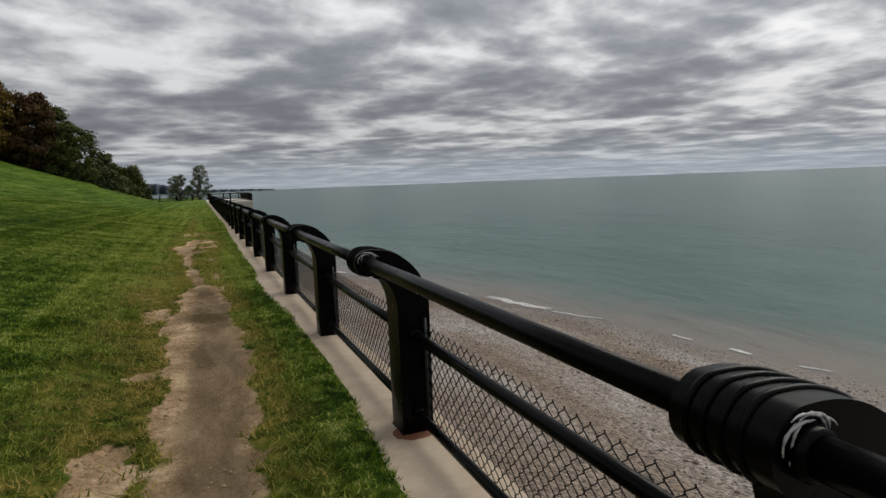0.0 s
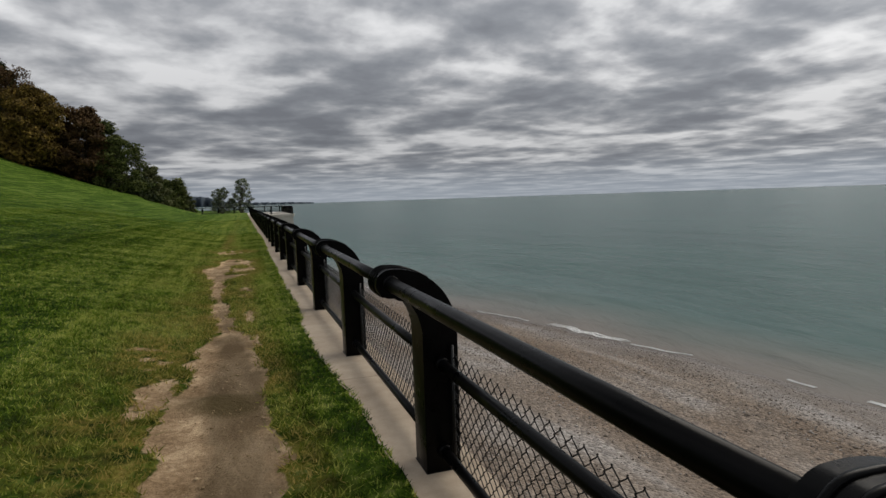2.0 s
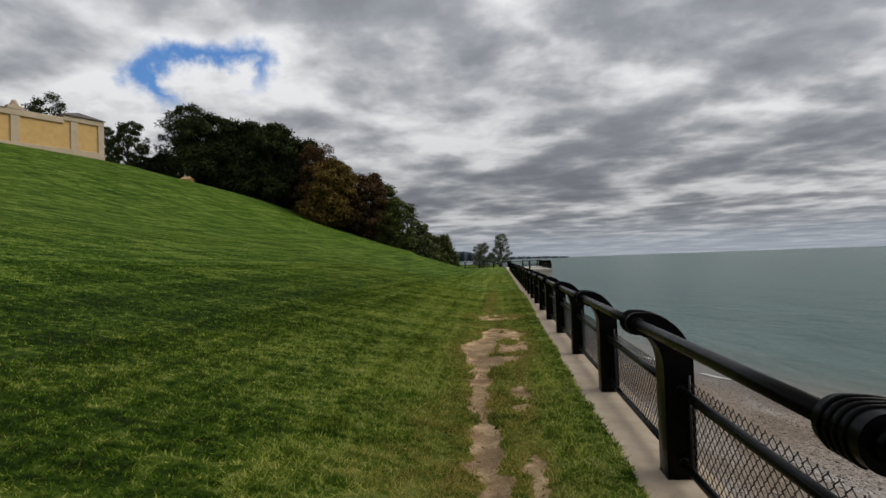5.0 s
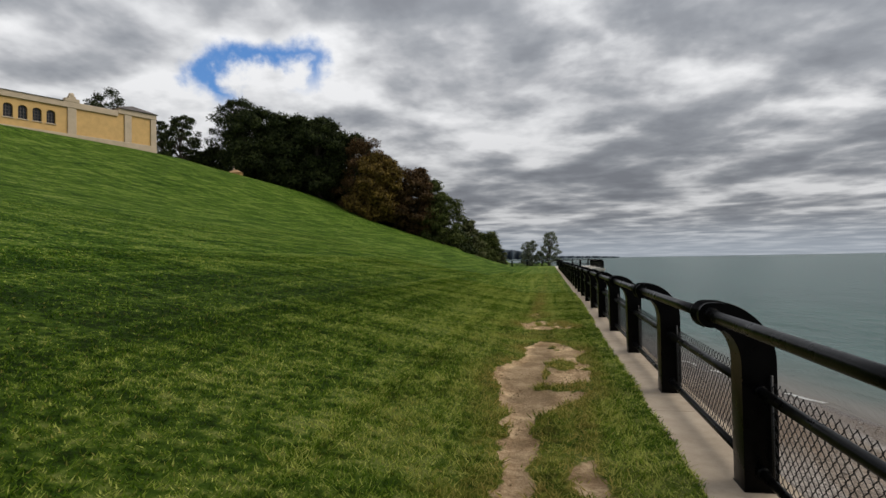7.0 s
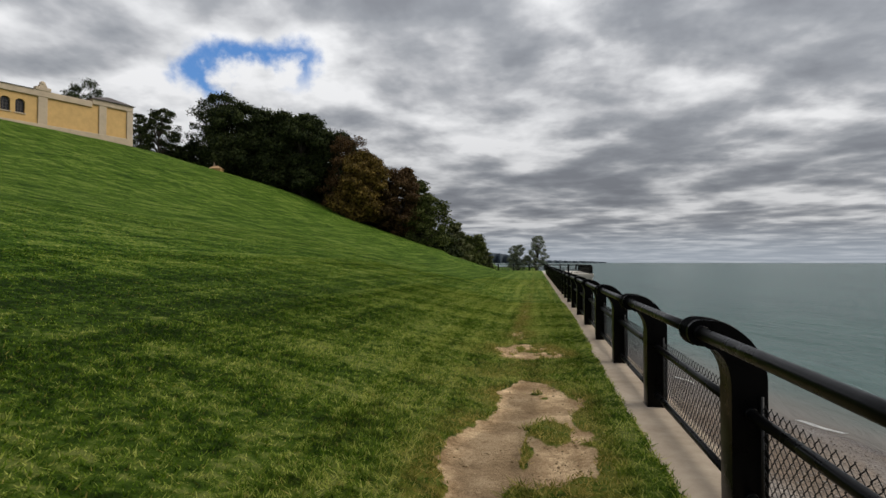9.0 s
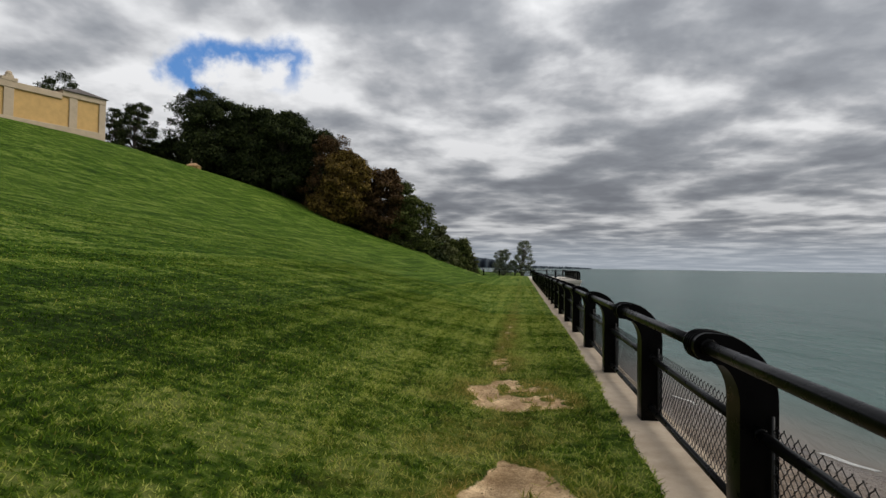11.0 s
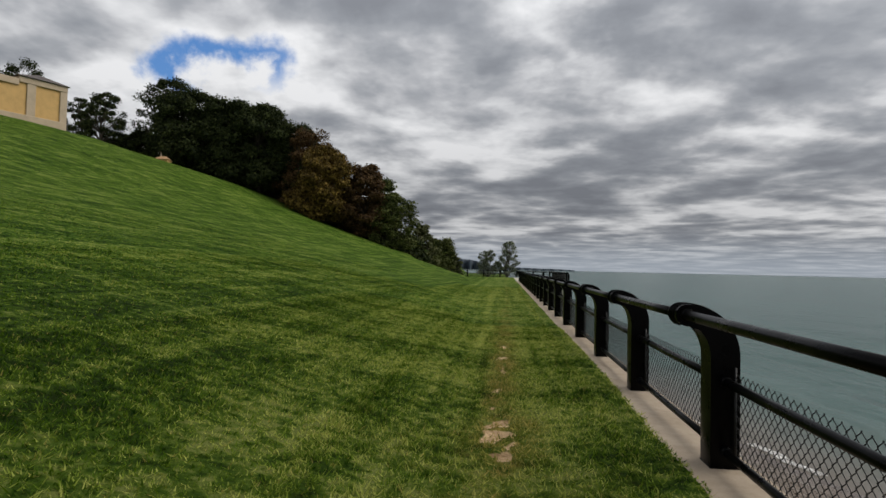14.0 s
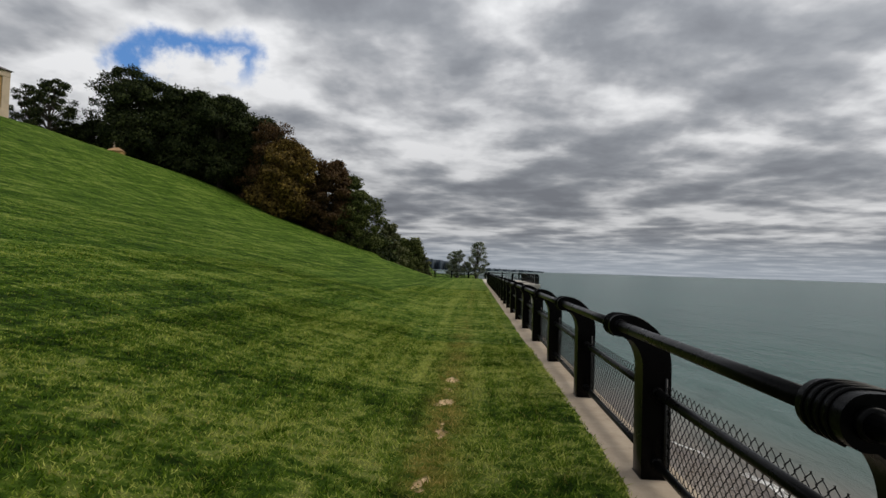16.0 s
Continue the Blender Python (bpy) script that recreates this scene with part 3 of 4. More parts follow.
def build_blades():
    rng = np.random.default_rng(5)
    sets = []
    for x0, x1, y0, y1, dens, h, w in ((-2.6, -0.12, 0.6, 16, 3300, 0.040, 0.0058), (-2.6, -0.12, 16, 31, 2600, 0.038, 0.006), (-5.5, -2.4, 2.5, 34, 2300, 0.032, 0.007),
                                       (-11, -4.8, 6, 46, 900, 0.027, 0.012), (-22, -9, 12, 60, 230, 0.026, 0.022), (-4.8, -0.2, 30, 60, 420, 0.025, 0.012)):
        n = int((x1 - x0) * (y1 - y0) * dens)
        x, y = rng.uniform(x0, x1, n), rng.uniform(y0, y1, n)
        dirt, dry = trodden(x, y)
        keep = rng.random(n) > np.minimum(dirt * 1.02, 0.97) + 0.2 * dry
        edge = turf_edge(y) - 0.012
        keep &= x < edge
        out = np.minimum(np.minimum(x - x0, 0.8), np.minimum(y - y0, y1 - y)) if x1 < -2 else 9 + 0 * x
        keep &= rng.random(n) < np.clip((np.minimum(out, 0.3 * (y1 - y)) + 0.1) / (0.25 * (x1 - x0)), 0.0, 1.0) if x0 < -3 else True
        x, y, dry = x[keep], y[keep], dry[keep]
        n = len(x)
        lush = 1 + 0.5 * grain(x, y, 2.5, 4, 3) + 0.12 * np.exp(-((x + 0.3) / 0.22) ** 2)
        sets.append((x, y, dry, h * rng.uniform(0.6, 1.4, n) * np.clip(lush, 0.6, 2.0) * np.where(x > -0.4, 0.72, 1.0), np.full(n, w)))
    x, y, dry, h, w = (np.concatenate(a) for a in zip(*sets))
    n = len(x)
    a, lean = rng.uniform(0, math.tau, n), rng.uniform(0.3, 1.7, n)
    b = rng.uniform(0, math.tau, n)
    z = land(x, y) + 0.014 * sstep(-0.6, -0.5, x) - 0.006
    px, py = np.cos(a) * w, np.sin(a) * w
    tip = np.stack([x + np.cos(b) * h * lean, y + np.sin(b) * h * lean, z + h * (1.1 - 0.3 * lean)], -1)
    v = np.stack([np.stack([x - px, y - py, z], -1), np.stack([x + px, y + py, z], -1), tip], 1).reshape(-1, 3)
    me = quads_mesh("grass", v, np.arange(3 * n).reshape(-1, 3), BLADES, False)
    attribute(me, "dry", np.repeat(np.clip(dry + (rng.random(n) < 0.06) * 0.6, 0, 1), 3))
    return tagged(new("grass", me), "short mown green grass blades with dry straw tips", "grass", kind="stuff")


build_blades()


def scatter(name, x, y, z, size, mat, rng, label, category):
    """Many small rounded stones in one mesh."""
    n = len(x)
    v8 = np.array([(1, 0, 0), (0, 1, 0), (-1, 0, 0), (0, -1, 0), (0, 0, 0.6), (0, 0, -0.6)])
    f8 = np.array([(0, 1, 4), (1, 2, 4), (2, 3, 4), (3, 0, 4), (1, 0, 5), (2, 1, 5), (3, 2, 5), (0, 3, 5)])
    ang, sq = rng.uniform(0, math.tau, n), rng.uniform(0.6, 1.0, n)
    vx, vy = v8[None, :, 0] * size[:, None], v8[None, :, 1] * (size * sq)[:, None]
    ca, sa = np.cos(ang)[:, None], np.sin(ang)[:, None]
    V = np.stack([x[:, None] + vx * ca - vy * sa, y[:, None] + vx * sa + vy * ca, z[:, None] + (v8[None, :, 2] + 0.2) * size[:, None]], -1).reshape(-1, 3)
    F = (f8[None] + 6 * np.arange(n)[:, None, None]).reshape(-1, 3)
    return tagged(new(name, quads_mesh(name, V, F, mat, True)), label, category, kind="stuff")


def build_crumbs():
    rng = np.random.default_rng(12)
    x, y = rng.uniform(-2.2, -0.5, 22000), rng.uniform(0.5, 28, 22000)
    dirt, dry = trodden(x, y)
    keep = (dirt > 0.6) & (grain(x, y, 1.8, 14, 3) + 0.5 * rng.random(len(x)) > 0.25)
    x, y, dirt = x[keep], y[keep], dirt[keep]
    scatter("earth_crumbs", x, y, land(x, y) - 0.035 * dirt, rng.gamma(2.0, 0.0022, len(x)) + 0.002, CRUMB, rng, "crumbs of dry trodden earth on the path", "earth")


build_crumbs()


# ---- sea wall, beach and lake ----
SHORE_Y = np.array([-60, 0, 8, 14, 20.5, 26, 31, 35.5, 42, 50, 60, 90])
SHORE_X = np.array([16, 14.2, 13.4, 12.6, 11.0, 9.2, 7.6, 5.9, 4.0, 2.4, 0.9, -1])


def shore(y):
    return np.interp(y, SHORE_Y, SHORE_X) + 0.10 * np.sin(y * 0.9) + 0.06 * np.sin(2.3 * y + 1)


def build_beach():
    xs, ys = line((0.1, 17, 110)), line((-60, -4, 16), (-4, 60, 260), (60, 82, 16))
    X, Y = np.meshgrid(xs, ys)
    away = shore(Y) - X
    Z = LAKE + 0.075 * np.maximum(away, -3) + 0.04 * wobble(X, Y, 0.8, 2) * sstep(0, 2, away) + 0.10 * np.exp(-((away - 3.2) / 0.7) ** 2) * sstep(0, 1, away)
    me = quads_mesh("beach", np.stack([X, Y, Z], -1).reshape(-1, 3), grid_faces(len(xs), len(ys)), BEACH)
    attribute(me, "wet", np.maximum(0.58 * sstep(2.6, 0.9, away + 0.7 * grain(X, Y, 0.9, 6, 4)), sstep(0.50, 0.28, away + 0.2 * grain(X, Y, 0.9, 6, 4))))
    tagged(new("beach", me), "tan and grey shingle beach with a dark wet edge", "beach", kind="structure")
    rng = np.random.default_rng(8)
    n = 42000
    x, y = rng.uniform(0.5, 13.5, n), rng.uniform(-1, 40, n)
    d = shore(y) - x
    keep = (d > 0.25) & (rng.random(n) < 0.35 + 0.65 * sstep(-0.2, 0.5, wobble(x * 2, y * 0.5, 0.7, 4)))
    x, y, d = x[keep], y[keep], d[keep]
    n = len(x)
    s = rng.gamma(2.2, 0.0065, n) + 0.008
    z = LAKE + 0.075 * d + 0.04 * wobble(x, y, 0.8, 2) * sstep(0, 2, d) + 0.10 * np.exp(-((d - 3.2) / 0.7) ** 2) * sstep(0, 1, d)
    scatter("pebbles", x, y, z, s, PEBBLE, rng, "rounded grey and tan beach pebbles", "pebbles")


def build_lake():
    xs = line((-4000, -40, 16), (-40, 0, 8), (0, 26, 105), (26, 120, 40), (120, 600, 20), (600, 4400, 14))
    ys = line((-4400, -300, 14), (-300, -20, 20), (-20, 70, 200), (70, 300, 40), (300, 4700, 30))
    X, Y = np.meshgrid(xs, ys)
    away = X - shore(Y)
    Z = np.full_like(X, LAKE) + 0.05 * wobble(X, Y * 0.6, 0.55, 3) * sstep(0.2, 6, away) * sstep(140, 60, np.abs(X) + np.abs(Y) * 0.5)
    Z -= 6.0 * sstep(-20, -36, X) * sstep(1000, 700, Y)
    me = quads_mesh("water", np.stack([X, Y, Z], -1).reshape(-1, 3), grid_faces(len(xs), len(ys)), WATER)
    attribute(me, "shallow", np.exp(-np.maximum(away + 0.6 * wobble(X, Y, 0.35, 1), 0) / 9.0) * sstep(75, 45, Y))
    tagged(new("water", me), "wide grey-green lake with low ripples", "water", kind="structure")


def build_foam():
    """Thin broken ribbons of white water along the waterline."""
    foam = plain("foam", (0.78, 0.78, 0.76), 0.8, 0.0, 0.12, 12.0)
    rng = random.Random(3)
    bm = bmesh.new()
    for y0, y1, out, wide in ((18.9, 22.6, 0.20, 0.42), (16.6, 18.6, 0.16, 0.10), (12.9, 13.7, 0.22, 0.12), (11.0, 11.7, 0.2, 0.16), (23.5, 26.5, 0.12, 0.08), (30.6, 32.0, 0.25, 0.22), (33.8, 36.4, 0.30, 0.30), (9.0, 9.7, 0.2, 0.09), (37.5, 39.0, 0.25, 0.14)):
        for lane in range(4):
            n = int((y1 - y0) / 0.05)
            rows, mid = [], wide * (lane - 1.5) * 0.24
            phase = rng.uniform(0, 6)
            for i in range(n + 1):
                f = i / n
                y = y0 + (y1 - y0) * f
                patchy = max(0.0, math.sin(phase + (2.1 + lane) * y) + math.sin(phase * 2 + 5.3 * y) * 0.7 + 0.65)
                w = wide * 0.30 * math.sin(math.pi * f) ** 0.6 * min(1, patchy) * rng.uniform(0.3, 1.0) + 0.003
                x = float(shore(np.array(y))) + out + mid + 0.05 * math.sin(5 * y) + wide * 0.06 * rng.uniform(-1, 1)
                rows.append([bm.verts.new((x - w / 2, y, LAKE + 0.014)), bm.verts.new((x - w * 0.1, y, LAKE + 0.03 + 0.08 * w * rng.random())), bm.verts.new((x + w / 2, y, LAKE + 0.014))])
            for a, b in zip(rows, rows[1:]):
                for k in (0, 1):
                    bm.faces.new((a[k], a[k + 1], b[k + 1], b[k]))
    tagged(part("foam", bm, foam, None, "", True), "white foam of small waves at the waterline", "foam", kind="stuff")


def build_sea_wall():
    wall = new("sea_wall")
    tagged(wall, "weathered tan concrete sea wall with a flat coping", "sea wall", kind="structure")
    joint = 6.64
    first = joint - 3 * 7.3164
    for i in range(15):
        y0, y1 = first + 7.3164 * i, first + 7.3164 * (i + 1)
        if y0 > 80:
            break
        y1 = min(y1, 80.9)
        bm = bmesh.new()
        box(bm, -0.42, 0.30, y0 + 0.004, y1 - 0.004, -0.45, 0.003, 0.008)
        part("coping", bm, CONCRETE, wall)
        bm = bmesh.new()
        box(bm, -0.30, 0.25, y0 + 0.004, y1 - 0.004, -5.0, -0.452)
        part("wall_face", bm, CONCRETE, wall)
    return wall


build_beach()
build_lake()
build_foam()
build_sea_wall()


# ---- the railing ----
RAIL_X, RAIL_Z, RAIL_R = -0.152, 0.994, 0.034
MID_Z, LOW_Z = 0.566, 0.112
BULB = 0.072


SHAFT = 0.185


def post_outline():
    pts = [(0.0, 0.0), (0.0, 0.40)]
    for i in range(13):
        a = math.pi / 2 * i / 12
        pts.append((-0.135 + 0.135 * math.cos(a), 0.71 + (RAIL_Z - BULB - 0.71) * math.sin(a)))
    for i in range(1, 26):
        a = -math.pi / 2 - 1.0 * math.pi * i / 26
        pts.append((RAIL_X + BULB * math.cos(a), RAIL_Z + BULB * math.sin(a)))
    for i in range(27):
        a = math.pi / 2 * (1 - i / 26)
        pts.append((-0.135 + (SHAFT + 0.135) * math.cos(a), 0.735 + (RAIL_Z + BULB - 0.735) * math.sin(a)))
    pts += [(SHAFT, 0.40), (SHAFT, 0.0)]
    return pts


def post_mesh():
    bm = bmesh.new()
    fa, fb = extruded(bm, post_outline(), 0.0, 0.20)
    es = list({e for f in (fa, fb) for e in f.edges})
    bmesh.ops.bevel(bm, geom=es, offset=0.009, segments=2, affect="EDGES", profile=0.5)
    me = mesh_from("post", bm, BLACK, True)
    me.set_sharp_from_angle(angle=radians(28))
    return me


def rib_mesh():
    """One raised weld seam round the head of a post."""
    path = []
    for i in range(16):
        a = math.radians(250 - 160 * i / 15)
        path.append((RAIL_X + (BULB + 0.001) * math.cos(a), RAIL_Z + (BULB + 0.001) * math.sin(a)))
    for i in range(1, 9):
        a = math.pi / 2 * (1 - 0.05 * i)
        path.append((-0.135 + 0.321 * math.cos(a), 0.735 + (RAIL_Z + BULB + 0.001 - 0.735) * math.sin(a)))
    bm = bmesh.new()
    tube(bm, [(x, 0, z) for x, z in path], 0.0065, 6)
    return mesh_from("rib", bm, BLACK, True)


def ring_mesh(name, radius, thick, length):
    """A short collar round a bar that runs along y."""
    bm = bmesh.new()
    prof = ((radius - 0.004, -length / 2), (radius + thick * 0.6, -length / 2), (radius + thick, -length / 4), (radius + thick, length / 4), (radius + thick * 0.6, length / 2), (radius - 0.004, length / 2))
    rings = [[bm.verts.new((r * math.cos(k * math.tau / 16), y, r * math.sin(k * math.tau / 16))) for k in range(16)] for r, y in prof]
    for a, b in zip(rings, rings[1:]):
        for k in range(16):
            bm.faces.new((a[k], a[(k + 1) % 16], b[(k + 1) % 16], b[k]))
    return mesh_from(name, bm, BLACK, True)


def bar_mesh(name, radius, length, mat=None):
    bm = bmesh.new()
    tube(bm, [(0, 0, 0), (0, length * 0.33, -0.001), (0, length * 0.66, -0.001), (0, length, 0)], radius, 14)
    return mesh_from(name, bm, mat or BLACK, True)


def chain_link_mesh(length):
    """Woven wire in diamonds, each wire a zigzag that hooks round its neighbours, with knuckled top ends."""
    bm = bmesh.new()
    pitch, rise, z0, z1 = 0.036, 0.036, 0.085, 0.628
    n = int(length / pitch)
    start = (length - n * pitch) / 2
    steps = int((z1 - z0) / rise)
    for i in range(n):
        y = start + (i + 0.5) * pitch
        pts = []
        for k in range(steps + 1):
            s = 1 if (k + i) % 2 else -1
            z = z0 + k * rise
            pts.append((0.003 * s, y + s * pitch * 0.50, z - 0.005))
            pts.append((-0.003 * s, y + s * pitch * 0.50, z + 0.005))
        tube(bm, pts, 0.0028, 3, False)
    return mesh_from("wire_mesh", bm, WIRE)


POST, RIB = post_mesh(), rib_mesh()
COLLAR = ring_mesh("collar", RAIL_R, 0.010, 0.03)
BAND = ring_mesh("band", 0.026, 0.012, 0.035)
TOP_RAIL = bar_mesh("top_rail", RAIL_R, BAY)
MID_RAIL = bar_mesh("mid_rail", 0.029, BAY - 0.15)
LOW_RAIL = bar_mesh("low_rail", 0.026, BAY - 0.15)
LINK = chain_link_mesh(BAY - 0.26)


def foot_mesh():
    bm = bmesh.new()
    box(bm, -0.004, SHAFT + 0.004, -0.004, 0.204, 0.001, 0.009, 0.003)
    return mesh_from("base_plate", bm, BLACK)


def tension_mesh():
    bm = bmesh.new()
    tube(bm, [(0, 0, 0.06), (0, 0.002, 0.3), (0, 0, 0.665)], 0.008, 6)
    return mesh_from("tension_bar", bm, WIRE, True)


def flake_mesh(seed):
    """A curled strip of peeling paint round the mouth of a post head."""
    rng = random.Random(seed)
    bm = bmesh.new()
    a0, sweep = rng.uniform(0.3, 1.6), rng.uniform(0.9, 1.9)
    r0, y0 = rng.uniform(0.045, 0.068), rng.uniform(-0.006, -0.003)
    n = 14
    pts, rad = [], []
    for i in range(n):
        a = a0 + sweep * i / (n - 1)
        r = r0 + 0.006 * math.sin(3 * a + seed)
        pts.append((RAIL_X + r * math.cos(a), y0, RAIL_Z + r * math.sin(a)))
        rad.append(0.0012 + 0.0035 * rng.random() * math.sin(math.pi * i / (n - 1)))
    tube(bm, pts, rad, 5)
    return mesh_from("paint_flake", bm, PEEL, True)


def stain_mesh():
    rng = random.Random(4)
    bm = bmesh.new()
    ring = [bm.verts.new((0.09 + (0.13 + 0.025 * rng.random()) * math.cos(k * math.tau / 28), 0.02 + (0.09 + 0.03 * rng.random()) * math.sin(k * math.tau / 28), 0.0055)) for k in range(28)]
    mid = bm.verts.new((0.09, 0.02, 0.006))
    for k in range(28):
        bm.faces.new((ring[k], ring[(k + 1) % 28], mid))
    return mesh_from("rust_stain", bm, RUST)


FLAKES, STAIN = [flake_mesh(k) for k in range(5)], stain_mesh()
FOOT, TENSION = foot_mesh(), tension_mesh()
WIRE_X, BAR_X = 0.145, 0.095


def railing(label, x, y, rz, bays, detail=True, worn=()):
    fence = new("railing")
    fence.matrix_basis = pose(x, y, 0, 0, 0, rz)
    tagged(fence, label, "railing", "railings along the shore")
    for k in range(bays + 1):
        p = shared("post", POST, fence, 0, k * BAY)
        if detail:
            shared("base_plate", FOOT, p)
            for j in range(4):
                shared("rib", RIB, p, 0, 0.055 + 0.036 * j)
            shared("collar", COLLAR, p, RAIL_X, -0.010, RAIL_Z)
            for z in (MID_Z, LOW_Z):
                shared("band", BAND, p, BAR_X, -0.010, z)
        if detail and k in worn:
            for j in range(5):
                shared("paint_flake", FLAKES[j], p)
            shared("rust_stain", STAIN, p)
        if k == bays:
            break
        shared("top_rail", TOP_RAIL, fence, RAIL_X, k * BAY + 0.02, RAIL_Z)
        shared("mid_rail", MID_RAIL, fence, BAR_X, k * BAY + 0.15, MID_Z)
        shared("low_rail", LOW_RAIL, fence, BAR_X, k * BAY + 0.15, LOW_Z)
        shared("wire_mesh", LINK, fence, WIRE_X, k * BAY + 0.23)
        if detail:
            shared("tension_bar", TENSION, fence, WIRE_X, k * BAY + 0.225)
            shared("tension_bar", TENSION, fence, WIRE_X, k * BAY + BAY - 0.03)
    return fence


main = railing("black steel railing with curved posts and chain-link on sea wall", 0, -2 * BAY, 0, 35, True, (2, 3))


# ---- the lookout at the end of the lawn ----
def build_lookout():
    y0, y1, x1 = 81.0, 105.4, 5.55
    deck = new("lookout_terrace")
    tagged(deck, "pale concrete lookout terrace standing in the lake", "terrace", kind="structure")
    bm = bmesh.new()
    box(bm, -0.3, x1, y0, y1, -0.35, -0.01, 0.03)
    part("slab", bm, PALE_CONCRETE, deck)
    bm = bmesh.new()
    box(bm, -0.2, x1 - 0.15, y0 + 0.1, y1 - 0.1, -6.0, -0.352)
    part("wall_face", bm, PALE_CONCRETE, deck)
    railing("black steel railing on the near edge of the pale lookout terrace", 5.2, y0 + 0.25, 90, 2, False)
    railing("black steel railing on the lake edge of the pale lookout terrace", 5.25, y0 + 0.35, 0, 9, False)
    railing("black steel railing across the end of the lawn", 5.2, y1 - 0.3, 90, 9, False)


build_lookout()


# ---- trees ----
def build_tree(label, x, y, top, spread, leaf, seed, airy=0.0, clumps=26, leaves=260, size=0.34, base=None, low=0.12, category="tree", name="tree"):
    rng = random.Random(seed)
    nr = np.random.default_rng(seed)
    z0 = float(land(x, y)) - 0.1 if base is None else base
    height = top - z0
    tree = new(name)
    tree.matrix_basis = pose(x, y, z0)
    tagged(tree, label, category, "trees and bushes at the end of the lawn")
    # where the clumps of leaves sit
    spots = []
    clumps = int(clumps * 1.6)
    for i in range(clumps):
        f = (i + rng.random()) / clumps
        h = low + (0.97 - low) * f
        wide = math.sin(math.pi * min(1, (0.22 + 0.78 * (h - low) / (1 - low)) ** 0.95)) ** 0.5
        a = i * 2.399 + rng.uniform(-0.5, 0.5)
        r = spread * wide * math.sqrt(rng.uniform(0.1, 1.0)) * 0.84
        spots.append((Vector((r * math.cos(a), r * math.sin(a), h * height)), rng.uniform(0.20, 0.36) * spread * (1 - 0.5 * airy) * (1.1 - 0.3 * f)))
    bm = bmesh.new()
    bend = [(rng.uniform(-0.03, 0.03) * height * k, rng.uniform(-0.03, 0.03) * height * k, height * 0.16 * k) for k in range(6)]
    girth = 0.024 * height + 0.05
    tube(bm, bend, [girth * (1.25 - 0.2 * k) for k in range(6)], 8)
    part("trunk", bm, BARK, tree)
    for c, r in spots[:: 2 if not airy else 1]:
        k = min(4, max(1, int(c.z / height * 4.2)))
        s = Vector(bend[k])
        mid = s.lerp(c, 0.55) + Vector((0, 0, 0.05 * height * rng.random()))
        bm = bmesh.new()
        tube(bm, [s, mid, c], [girth * 0.34, girth * 0.2, girth * 0.07], 5)
        part("limb", bm, BARK, tree)
    verts, per = [], leaves
    for c, r in spots:
        n = max(60, int((1.7 if not airy else 1.3) * per * rng.uniform(0.7, 1.3)))
        d = nr.normal(size=(n, 3))
        d /= np.linalg.norm(d, axis=1)[:, None]
        lumps = 1 + 0.22 * np.sin(5 * d[:, 0] + seed) * np.sin(4 * d[:, 1] - seed) + 0.16 * np.sin(9 * d[:, 2] + 7 * d[:, 0])
        rad = r * nr.random(n) ** 0.33 * lumps * (1 + 0.04 * nr.normal(size=n))
        p = np.array(c) + d * rad[:, None] * np.array([1.15, 1.15, 0.72])
        e1 = nr.normal(size=(n, 3))
        e1 /= np.linalg.norm(e1, axis=1)[:, None]
        e2 = np.cross(e1, d + 0.3 * nr.normal(size=(n, 3)))
        e2 /= np.linalg.norm(e2, axis=1)[:, None] + 1e-6
        s = size * 0.95 * nr.uniform(0.5, 1.25, n)[:, None] * np.where(rad < 0.7 * r, 1.0 if airy else 2.0, 1.0)[:, None]
        verts.append(np.stack([p - e1 * s * 0.5, p + e2 * s * 0.36, p + e1 * s * 0.55, p - e2 * s * 0.34], 1).reshape(-1, 3))
    v = np.concatenate(verts)
    v[:, 2] = np.maximum(v[:, 2], 0.02)
    crown = new("crown", quads_mesh("crown", v, np.arange(len(v)).reshape(-1, 4), leaf, False))
    crown.parent = tree
    return tree


DARK = "tall dark green broadleaf tree at the edge of the hill lawn"
build_tree("slender airy dark green tree beside the brick building", -72.0, 112, 30.6, 4.4, LEAF_DARK, 1, 0.62, 30, 150, low=0.2)
build_tree("dark green tree close behind the building corner", -81.0, 118, 31.6, 3.8, LEAF_DARK, 17, 0.5, 24, 150)
build_tree("tall airy dark green tree with open upper branches", -63.4, 118, 35.2, 6.6, LEAF_DARK, 2, 0.62, 44, 200, low=0.2)
build_tree(DARK, -58.5, 117, 32.2, 7.8, LEAF_DARK, 3, 0.0, 34, 330, low=0.06)
build_tree(DARK, -52.0, 118, 30.6, 7.4, LEAF_DARK, 4, 0.0, 32, 330, low=0.06)
build_tree(DARK, -45.5, 118, 30.0, 7.4, LEAF_DARK, 5, 0.0, 34, 330, low=0.06)
build_tree(DARK, -40.5, 121, 27.0, 6.8, LEAF_DARK, 6, 0.0, 30, 320, low=0.06)
build_tree("brown autumn tree behind the orange one", -36.3, 117, 25.0, 6.2, LEAF_BROWN, 7, 0.2, 28, 260, low=0.06)
build_tree("round maple turning orange and yellow", -32.0, 112, 20.7, 6.4, LEAF_ORANGE, 8, 0.0, 34, 340, low=0.04)
build_tree("russet brown autumn tree", -25.6, 114, 18.2, 5.4, LEAF_BROWN, 9, 0.0, 30, 300, low=0.04)
build_tree("green tree with some yellow leaves", -20.3, 114, 13.4, 4.6, LEAF_GREEN, 10, 0.2, 28, 260, low=0.04)
